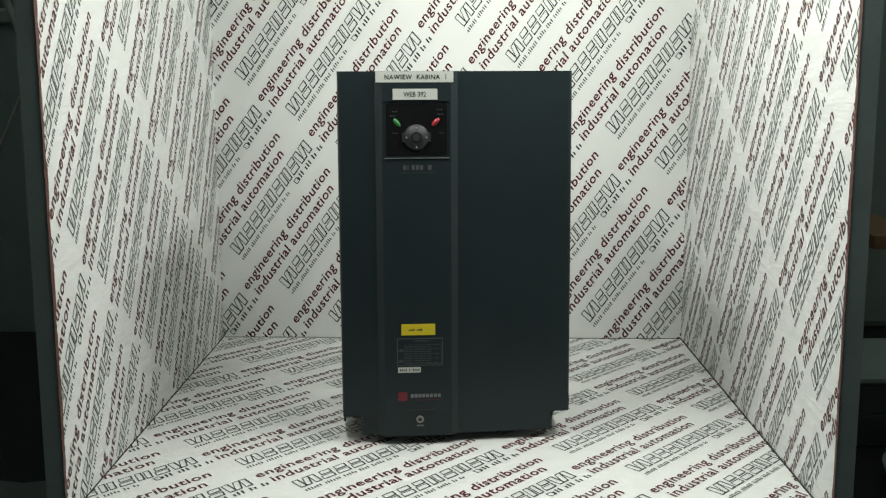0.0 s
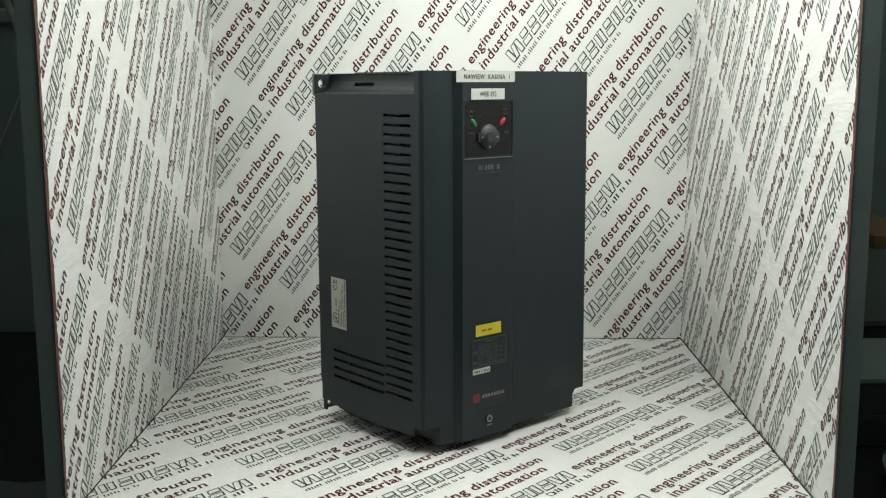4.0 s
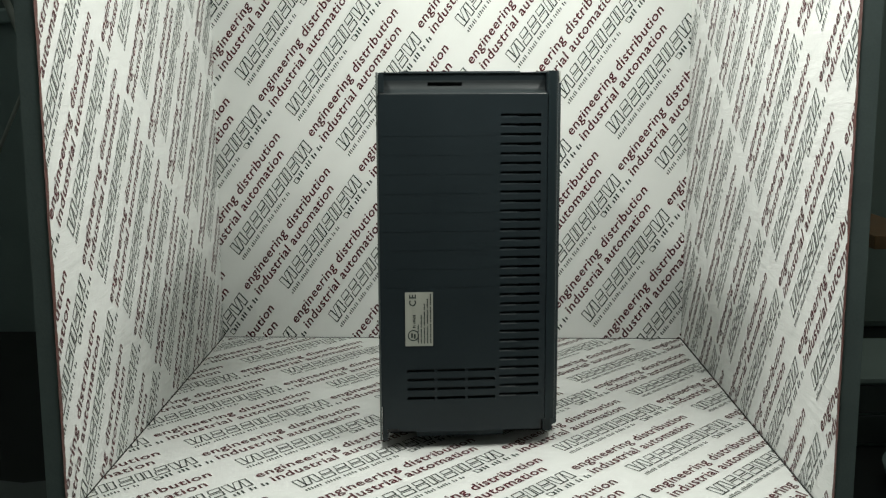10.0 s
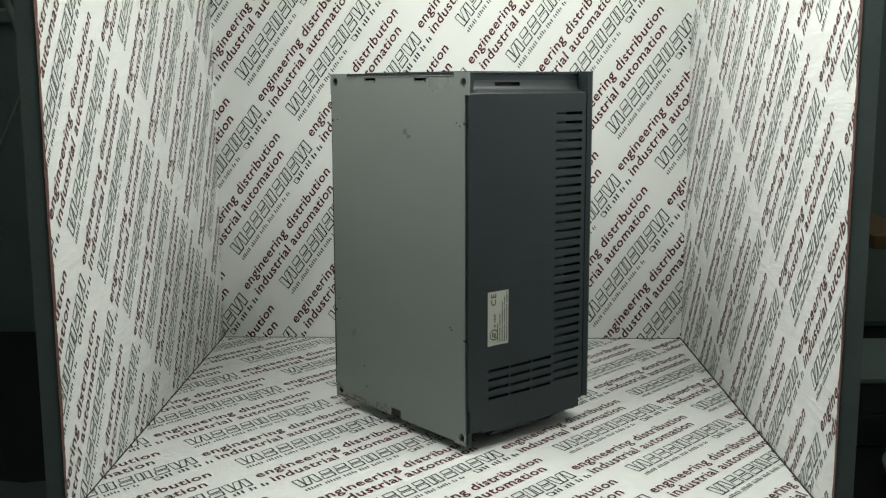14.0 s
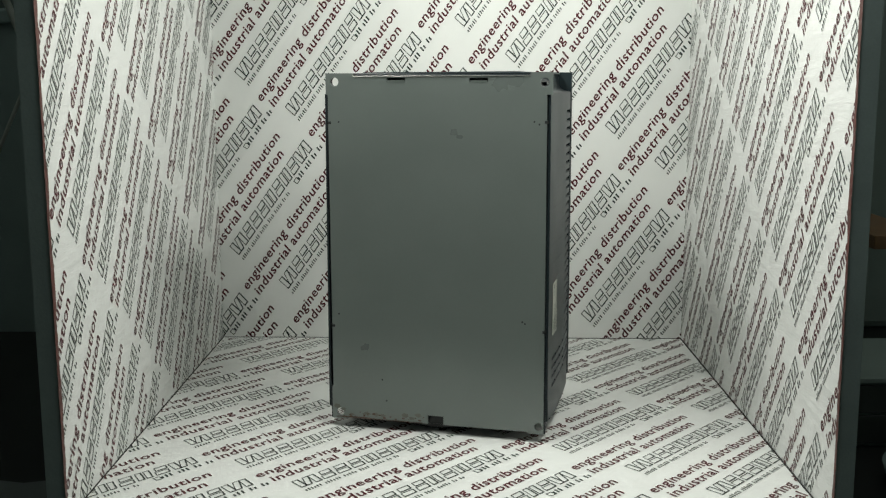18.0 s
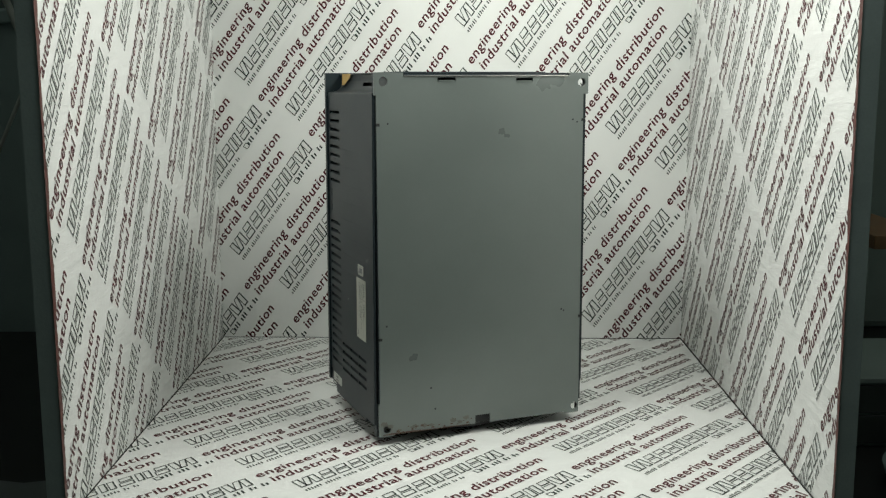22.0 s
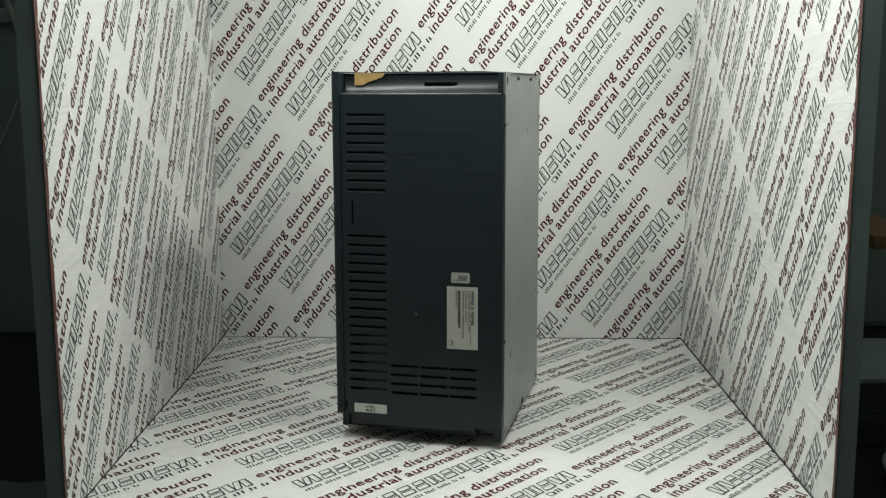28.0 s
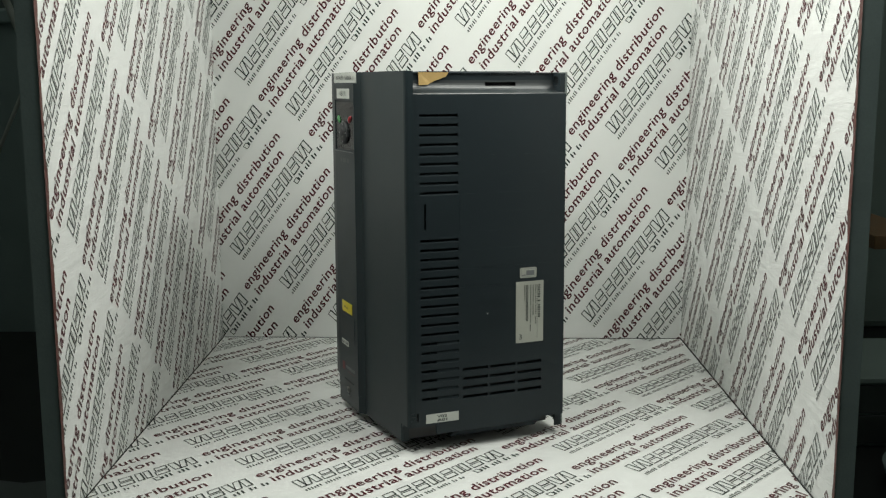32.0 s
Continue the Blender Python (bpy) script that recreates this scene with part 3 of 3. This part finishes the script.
for x0, x1 in ((LEFT + 0.0012, LEFT + 0.0120), (RIGHT - 0.0014, RIGHT - 0.0120)):
    bm = bmesh.new()
    ends = [[bm.verts.new((x + (draft(y) if x < 0 else -draft(y, 0.12)), y, z)) for x, z in ((x0, 0.0113), (x1, 0.0020), (x1 - 0.02 * (1 if x1 > 0 else -1), 0.0020), (x1 - 0.02 * (1 if x1 > 0 else -1), 0.0113))] for y in (-0.0500, -0.0200, 0.0558 if x0 > 0 else 0.0470)]
    bm.faces.new(ends[0])
    bm.faces.new(ends[2])
    for lo, hi in ((0, 1), (1, 2)):
        for k in range(4):
            j = (k + 1) % 4
            bm.faces.new((ends[lo][k], ends[lo][j], ends[hi][j], ends[hi][k]))
    part("lower_edge", bm, PLASTIC_SIDE, drive)
# base, and blocks added in the hollow so only some slots pass light
part("base", box(-0.1045, 0.1020, -0.0985, 0.0785, 0.0, 0.0290, 0.002), PLASTIC_BLACK, drive, "black underside tray")
part("inner_chassis", box(-0.1225, 0.1150, -0.0640, 0.0780, 0.0295, 0.3800), INSIDE, drive)
for x0, x1, spans in ((-0.124, -0.110, ((0.0300, 0.1550), (0.1960, 0.3400), (0.3660, 0.3800))), (0.105, 0.118, ((0.0300, 0.1260), (0.1580, 0.2000), (0.2300, 0.3440), (0.3660, 0.3800)))):
    for z0, z1 in spans:
        part("slot_blocker", box(x0, x1, -0.0944, -0.0645, z0, z1), INSIDE, drive)
for x, y, z, r in ((-0.112, -0.0905, 0.30, 0.0035), (0.100, -0.0905, 0.205, 0.004), (0.098, -0.0905, 0.36, 0.003), (-0.110, -0.0905, 0.205, 0.004)):
    part("blocker_rod", add_cyl(bmesh.new(), Matrix.Translation((x, y, z)) @ Matrix.Rotation(radians(90), 4, "Y"), r, 0.016, 16), STEEL, drive)
part("inner_top", box(-0.1100, 0.1000, -0.0900, 0.0780, 0.3805, 0.4030), INSIDE, drive)
part("inner_front", box(-0.1262, 0.1185, -0.0953, -0.0946, 0.024, 0.380), INSIDE, drive)

# back plate with ears, holes, tab slots and foot slots
ps = [-0.123, -0.1208, 0.1305, 0.136]
cut = [(-0.1240, -0.1225, 0.0, 0.041), (0.1300, 0.1370, 0.0, 0.041), (-0.1240, -0.1208, 0.040, 0.381), (0.1300, 0.1370, 0.040, 0.381), (-0.0900, 0.1120, 0.4008, 0.41), (-0.0505, -0.0290, 0.3955, 0.3998), (0.0440, 0.0650, 0.3950, 0.3993), (-0.0052, 0.0135, 0.0, 0.0130), (-0.1195, -0.1055, 0.3885, 0.4025), (0.1205, 0.1345, 0.3870, 0.4010), (-0.1180, -0.1070, 0.0042, 0.0152), (0.1188, 0.1298, 0.0042, 0.0152), (-0.1040, -0.0052, 0.0, 0.0030), (0.0135, 0.1120, 0.0, 0.0030)]
plate_bm = pierced(ps, [0.0012, 0.3995, 0.4050], cut, -0.0022, FACES["back"])


def round_hole(bm, cu_, cv_, radius, half, w0, w1, sides=24):
    """Fills a square gap of a sheet on the back down to a round hole."""
    loops = []
    for w in (w0, w1):
        circle, square = [], []
        for k in range(sides):
            c_, s_ = math.cos(2 * math.pi * k / sides), math.sin(2 * math.pi * k / sides)
            f_ = half / max(abs(c_), abs(s_))
            circle.append(bm.verts.new(FACES["back"](cu_ + radius * c_, cv_ + radius * s_, w)))
            square.append(bm.verts.new(FACES["back"](cu_ + f_ * c_, cv_ + f_ * s_, w)))
        loops.append(circle)
        for k in range(sides):
            j = (k + 1) % sides
            bm.faces.new((circle[k], circle[j], square[j], square[k]))
    for k in range(sides):
        j = (k + 1) % sides
        bm.faces.new((loops[0][k], loops[0][j], loops[1][j], loops[1][k]))


for cu_, cv_ in ((-0.1125, 0.3955), (0.1275, 0.3940)):
    round_hole(plate_bm, cu_, cv_, 0.0050, 0.0070, 0.0, -0.0022)
for cu_ in (-0.1125, 0.1243):
    round_hole(plate_bm, cu_, 0.0097, 0.0046, 0.0055, 0.0, -0.0022)
# plastic linings behind the ears, with wider holes
for u0, u1, cu_, cv_ in ((-0.1225, -0.1040, -0.1125, 0.3955), (0.1130, 0.1341, 0.1275, 0.3940)):
    lining = pierced([u0, u1], [0.3840, 0.4040], [(cu_ - 0.0060, cu_ + 0.0060, cv_ - 0.0060, cv_ + 0.0060)], -0.0060, lambda u, v, w: FACES["back"](u, v, w - 0.0024))
    round_hole(lining, cu_, cv_, 0.0056, 0.0060, -0.0024, -0.0084)
    part("ear_lining", lining, PLASTIC_SIDE, drive)
back_plate = part("back_plate", plate_bm, STEEL, drive, "grey galvanised steel back plate with mounting holes")
part("rear_frame", box(-0.1308, 0.1220, 0.0790, 0.0855, 0.041, 0.3780), PLASTIC_SIDE, drive)
part("top_flange", box(-0.1110, 0.0890, 0.0640, 0.0850, 0.3990, 0.4032, 0.0006, 1), PLASTIC_SIDE, drive)
for u, v in ((-0.108, 0.3506), (0.122, 0.3490), (0.1165, 0.3520), (0.108, 0.128), (-0.112, 0.128), (0.105, 0.130), (-0.06, 0.052), (-0.055, 0.027)):
    part("pinhole", add_cyl(bmesh.new(), Matrix.Translation(FACES["back"](u, v, 0.0001)) @ Matrix.Rotation(radians(90), 4, "X"), 0.0010, 0.0006, 8), INSIDE, back_plate)
for u, v0 in ((-0.1195, 0.348), (0.1300, 0.350), (-0.1195, 0.112), (0.1300, 0.118)):
    part("nick", sheet("back", u - 0.0022, u + 0.0022, v0, v0 + 0.003, -0.001, 0.0003), INSIDE, back_plate)
# the light this bent edge catches is put into its brighter steel
part("folded_lip", box(-0.1120, 0.0900, 0.0862, 0.0890, 0.4009, 0.4018, 0.0003, 1), BRIGHT_STEEL, back_plate, "folded upper lip, caught light put into brighter steel")
for u0, u1, v0 in ((-0.0505, -0.0290, 0.3955), (0.0440, 0.0650, 0.3950)):
    part("bent_tab", sheet("back", u0 + 0.0012, u1 - 0.0012, v0, v0 + 0.0014, -0.0028, 0.0006), STEEL, back_plate, "bent steel tab inside the slot")
rng = random.Random(4)
part("rust_edge", lettering("back", [([(-0.118 + 0.0118 * k, 0.0031) for k in range(10)] + [(-0.0118 * k - 0.0118, 0.0036 + rng.uniform(0, 0.0014)) for k in range(10)], [tuple(range(20))])], 0.0003), RUST, back_plate, "thin rusty line along the lower edge")
for u, v, r in ((-0.116, 0.0160, 0.0048), (-0.109, 0.0130, 0.0040), (-0.099, 0.0070, 0.0032), (-0.0800, 0.0095, 0.0046), (-0.0690, 0.0090, 0.0040), (-0.0600, 0.0085, 0.0034), (-0.0330, 0.0110, 0.0046), (-0.0250, 0.0080, 0.0036), (-0.0170, 0.0120, 0.0040)):
    blot = [(u + r * rng.uniform(0.55, 1.25) * math.cos(a), v + 0.6 * r * rng.uniform(0.55, 1.25) * math.sin(a)) for a in [k * math.pi / 9 for k in range(18)]]
    part("rust_smear", lettering("back", [(blot, [tuple(range(18))])], 0.00015), SMEAR, back_plate, "faint brown rust smear")
for u, v in ((-0.078, 0.009), (-0.071, 0.0095), (-0.064, 0.0085), (-0.035, 0.007), (-0.028, 0.006), (-0.100, 0.006), (-0.094, 0.005), (-0.083, 0.0065), (-0.058, 0.0058), (-0.0505, 0.0075), (-0.0440, 0.0050), (-0.0200, 0.0085), (-0.0150, 0.0060), (-0.0105, 0.0100), (-0.108, 0.0045), (-0.088, 0.0105), (-0.030, 0.0120)):
    r = rng.uniform(0.0007, 0.0022)
    blot = [(u + r * rng.uniform(0.6, 1.2) * math.cos(a), v + 0.6 * r * rng.uniform(0.6, 1.2) * math.sin(a)) for a in [k * math.pi / 6 for k in range(12)]]
    part("rust_spot", lettering("back", [(blot, [tuple(range(12))])], 0.0003), RUST, back_plate, "small brown rust stain")

# keypad and stickers on the column
part("keypad_bezel", sheet("front", -0.0811, -0.0105, 0.3136, 0.3744, -0.0024, -0.0014), PLASTIC, drive)
keypad = part("keypad", sheet("front", -0.0786, -0.0130, 0.3164, 0.3722, -0.0016, -0.0010, 0.001), GLOSS_BLACK, drive, "glossy black keypad panel")
part("keypad_line", sheet("front", -0.0812, -0.0104, 0.3134, 0.3142, 0.0, 0.0012), GREY_PRINT, drive, "thin grey line under the keypad")


def front_disc(u, v, r, w0, w1, sides=40, r2=None):
    return add_cyl(bmesh.new(), Matrix.Translation(FACES["front"](u, v, (w0 + w1) / 2)) @ Matrix.Rotation(radians(90), 4, "X"), r, w1 - w0, sides, r2)


pad = part("direction_pad", front_disc(-0.0460, 0.3362, 0.0140, -0.0012, 0.0020, 40, 0.0128), KNOB_GREY, keypad, "round dark-grey direction pad", True)
part("pad_centre", front_disc(-0.0460, 0.3362, 0.0062, 0.0018, 0.0025, 28, 0.0058), PLASTIC_BLACK, pad)
part("pad_button", front_disc(-0.0460, 0.3362, 0.0042, 0.0024, 0.0031, 24), KNOB_GREY, pad)
for du, dv in ((-0.0108, 0), (0.0108, 0), (0, 0.0100), (0, -0.0105)):
    part("arrow_dot", front_disc(-0.0460 + du, 0.3362 + dv, 0.0009, 0.0019, 0.0023, 10), GREY_LINE, pad)
for du in (-0.0139, 0.0139):
    part("pad_wing", sheet("front", -0.0460 + du - 0.0017, -0.0460 + du + 0.0017, 0.3310, 0.3414, -0.0012, 0.0012, 0.0010), KNOB_GREY, pad)


def key(u, v, tilt, mat, name):
    bm = bmesh.new()
    bmesh.ops.create_uvsphere(bm, u_segments=16, v_segments=8, radius=1.0)
    t = radians(tilt)
    for q in bm.verts:
        a, b = q.co.x * 0.0058, q.co.z * 0.0026
        q.co = FACES["front"](u + a * math.cos(t) - b * math.sin(t), v + a * math.sin(t) + b * math.cos(t), -0.0012 + max(-0.0002, q.co.y * -0.0028))
    return part(name, bm, mat, keypad, "", True)


tagged(key(-0.0668, 0.3515, -52, GREEN_KEY, "run_key"), "green run key")
tagged(key(-0.0252, 0.3522, 45, RED_KEY, "stop_key"), "red stop key")
for u, v in ((-0.0720, 0.3630), (-0.0240, 0.3650), (-0.0230, 0.3600), (-0.0740, 0.3585), (-0.0715, 0.3400), (-0.0215, 0.3400)):
    part("key_legend", lettering("front", bar_line([4], u, v, 0.0014, 0.0016, 0.0), -0.0008), FAINT_PRINT, keypad)

name_strip = part("name_label", sheet("front", -0.0892, -0.0058, 0.3945, 0.4062, -0.0030, -0.0019), LABEL_WHITE, drive, "white strip label with black capitals")
text = fitted(letters("NAWIEW  KABINA  1", 0.01, bold=0.0002, spacing=1.15), 0.0660, 0.0050)
part("label_text", lettering("front", moved([text], -0.0795, 0.3978), -0.0017), INK_BLACK, name_strip)
small_label = part("number_label", sheet("front", -0.0712, -0.0232, 0.3762, 0.3878, 0.0, 0.0006), LABEL_WHITE, drive, "white rectangular sticker with black letters")
text = fitted(letters("WEB 392", 0.01, bold=0.0001), 0.0245, 0.0052)
part("label_text", lettering("front", moved([text], -0.0598, 0.3795), 0.0008), INK_BLACK, small_label)
part("model_print", lettering("front", [quad(-0.0606 + 0.0046 * k, 0.3010, -0.0606 + 0.0046 * k + wide_, 0.3062) for k, wide_ in ((0, 0.0032), (1, 0.0012), (2, 0.0033), (3, 0.0033), (4, 0.0032), (5.8, 0.0040))], 0.0003), MID_PRINT, drive, "grey printed model mark")
part("model_print", lettering("front", bar_line([8, 9, 5], -0.0660, 0.2975, 0.0010, 0.00175, 0.0), 0.0003), FAINT_PRINT, drive, "fine grey printed line")
yellow = part("yellow_label", sheet("front", -0.0643, -0.0268, 0.1178, 0.1304, 0.0, 0.0006), LABEL_YELLOW, drive, "yellow sticker with small black print")
part("label_text", lettering("front", bar_line([3, 3], -0.0560, 0.1226, 0.0026, 0.0023, 0.0), 0.0008), INK_BLACK, yellow)
rating = part("rating_label", sheet("front", -0.0694, -0.0186, 0.0830, 0.1142, 0.0, 0.0004), PLASTIC, drive, "dark rating label with a grey outline")
part("label_frame", lettering("front", [ring(-0.0694, 0.0830, -0.0186, 0.1142, 0.0007), ring(-0.0610, 0.0850, -0.0200, 0.1070, 0.0003)], 0.0006), MID_PRINT, rating)
part("label_text", lettering("front", [q for k in range(8) for q in bar_line([5, 7, 4][: 2 + k % 2] + [3], -0.0600, 0.1040 - 0.0026 * k, 0.0010, 0.0017, 0.0)] + bar_line([9], -0.0500, 0.1105, 0.0014, 0.0019, 0.0) + bar_line([3], -0.0680, 0.0990, 0.0030, 0.0020, 0.0) + bar_line([3], -0.0680, 0.0870, 0.0030, 0.0020, 0.0), 0.0006), MID_PRINT, rating)
serial = part("serial_label", sheet("front", -0.0685, -0.0432, 0.0752, 0.0812, 0.0, 0.0006), LABEL_WHITE, drive, "small white sticker with dark print")
part("label_text", lettering("front", bar_line([4, 1, 4], -0.0665, 0.0768, 0.0028, 0.0021, 0.0), 0.0008), INK_BLACK, serial)
part("red_mark", lettering("front", [([(-0.0634 + 0.0051 * a, 0.0476 + 0.0051 * b) for a, b in ((-1, -0.8), (-0.8, -1), (0.8, -1), (1, -0.8), (1, 0.8), (0.8, 1), (-0.8, 1), (-1, 0.8))], [tuple(range(8))])], 0.0003), RED_PRINT, drive, "dark-red printed square mark")
part("grey_mark", lettering("front", [quad(-0.0545 + 0.0043 * k, 0.0462, -0.0545 + 0.0043 * k + 0.0033, 0.0502) for k in range(8)], 0.0003), GREY_PRINT, drive, "light grey printed mark")
part("red_mark", lettering("front", bar_line([16], -0.0480, 0.0428, 0.0010, 0.0018, 0.0), 0.0003), RED_PRINT, drive, "fine red printed line")
part("moulded_line", sheet("front", -0.0605, -0.0268, 0.0310, 0.0322, -0.0002, 0.0005), KNOB_GREY, drive)
screw = part("screw", front_disc(-0.0443, 0.0210, 0.0042, -0.001, 0.0014, 24), BRIGHT_STEEL, drive, "bright steel cover screw")
part("screw_socket", front_disc(-0.0443, 0.0210, 0.0024, 0.0010, 0.0016, 6), INSIDE, screw)
part("moulded_line", sheet("front", -0.0482, -0.0400, 0.0128, 0.0142, -0.0002, 0.0006), GREY_PRINT, drive)

# stickers on the sides
approval = part("approval_label", sheet("left", -0.0592, -0.0290, 0.1095, 0.1694, 0.0002, 0.0007), LABEL_CREAM, drive, "off-white approval sticker with black marks")
circle = [(math.cos(k * math.pi / 12), math.sin(k * math.pi / 12)) for k in range(24)]
mark_ring = ([(-0.0505 + 0.0062 * c, 0.1215 + 0.0062 * s) for c, s in circle] + [(-0.0505 + 0.0050 * c, 0.1215 + 0.0050 * s) for c, s in circle], [(k, (k + 1) % 24, 24 + (k + 1) % 24, 24 + k) for k in range(24)])
part("label_mark", lettering("left", [mark_ring, quad(-0.0530, 0.1190, -0.0510, 0.1240), quad(-0.0500, 0.1180, -0.0480, 0.1230)], 0.0009), INK_BLACK, approval)
ce = fitted(letters("CE", 0.01, bold=0.0002, spacing=1.3), 0.0130, 0.0075)
part("label_text", lettering("left", moved([ce], -0.0475, 0.1540, 1) + moved([q for k, n in enumerate(([6, 5], [9, 8], [10, 9, 4], [11, 9, 6], [12, 10, 7])) for q in bar_line(n, 0.0, -0.0034 * k, 0.0014, 0.0018, 0.0, 0.85)], -0.0445, 0.1125, 1) + moved(bar_line([2, 6], 0, 0, 0.003, 0.0017, 0.0), -0.0480, 0.1300, 1), 0.0009), INK_BLACK, approval)

data_label = part("data_label", sheet("right", 0.0248, 0.0592, 0.1045, 0.1744, 0.0002, 0.0007), LABEL_CREAM, drive, "off-white data sticker with fine dark print")
rows_ = [([6, 1, 6], 0.0, 0.0030, 0.0026), ([5, 4, 5, 4], 0.0050, 0.0014, 0.0022), ([9, 6], 0.0082, 0.0014, 0.0022), ([12, 9, 4], 0.0114, 0.0014, 0.0020), ([26], 0.0150, 0.0032, 0.0016), ([9], 0.0190, 0.0014, 0.0020)]
part("label_text", lettering("right", [([(0.0550 - y, 0.1700 - x) for x, y in vs], fs) for n, d, size, pitch in rows_ for vs, fs in bar_line(n, 0.0, d, size, pitch, 0.0)], 0.0009), INK_BLACK, data_label)
part("label_line", lettering("right", [quad(0.0512, 0.1080, 0.0515, 0.1700)], 0.0009), INK_BLACK, data_label)
three = fitted(letters("3", 0.006), 0.0035, 0.0060)
part("label_text", lettering("right", moved([three], 0.0285, 0.1085), 0.0009), INK_BLACK, data_label)
chip = part("warning_label", sheet("right", 0.0298, 0.0502, 0.1785, 0.1900, 0.0002, 0.0007, 0.0012), LABEL_CREAM, drive, "small white sticker with rounded corners")
part("label_text", lettering("right", [ring(0.0312, 0.1797, 0.0488, 0.1888, 0.0003), quad(0.0322, 0.1805, 0.0340, 0.1822), quad(0.0350, 0.1808, 0.0362, 0.1830), quad(0.0372, 0.1812, 0.0475, 0.1870)], 0.0009), GREY_PRINT, chip)
version = part("version_label", sheet("right", -0.0838, -0.0454, 0.0246, 0.0348, 0.0002, 0.0007), LABEL_WHITE, drive, "white sticker with two short lines of print")
part("label_text", lettering("right", moved([fitted(letters("V02", 0.005, bold=0.0001), 0.0120, 0.0031)], -0.0712, 0.0302) + moved([fitted(letters("A01", 0.005, bold=0.0001), 0.0120, 0.0031)], -0.0712, 0.0260), 0.0009), INK_BLACK, version)
part("paint_fleck", sheet("right", -0.0108, -0.0098, 0.1412, 0.1424, 0.0005, 0.0008, 0.0003), LABEL_WHITE, drive)
torn = [(-0.0830, 0.3916), (-0.0730, 0.3919), (-0.0690, 0.3942), (-0.0640, 0.3962), (-0.0590, 0.3975), (-0.0555, 0.3992), (-0.0520, 0.4000), (-0.0500, 0.4020), (-0.0485, 0.4049), (-0.0830, 0.4051)]
tape_bm = flat_shapes([(torn, [tuple(range(10))])], lambda u, v: Vector((RIGHT - 0.0186 + max(0.0, 0.3945 - v) * 0.30, u, v)))
part("tape_scrap", tape_bm, TAPE_TAN, drive, "torn scrap of tan masking tape")


# ---------------------------------------------------------------- what moves
def motions():
    turns = [(0.0, 4.57), (4.0, 40.39), (8.0, 76.15), (12.0, 111.80), (16.0, 147.47), (20.0, 183.77), (24.0, 220.39), (28.0, 257.06), (32.0, 293.25)]
    walk(drive, [(t, pose(0, 0, LIFT, 0, 0, a)) for t, a in turns])
    walk(turntable, [(t, pose(0, 0, 0, 0, 0, a)) for t, a in turns])


motions()
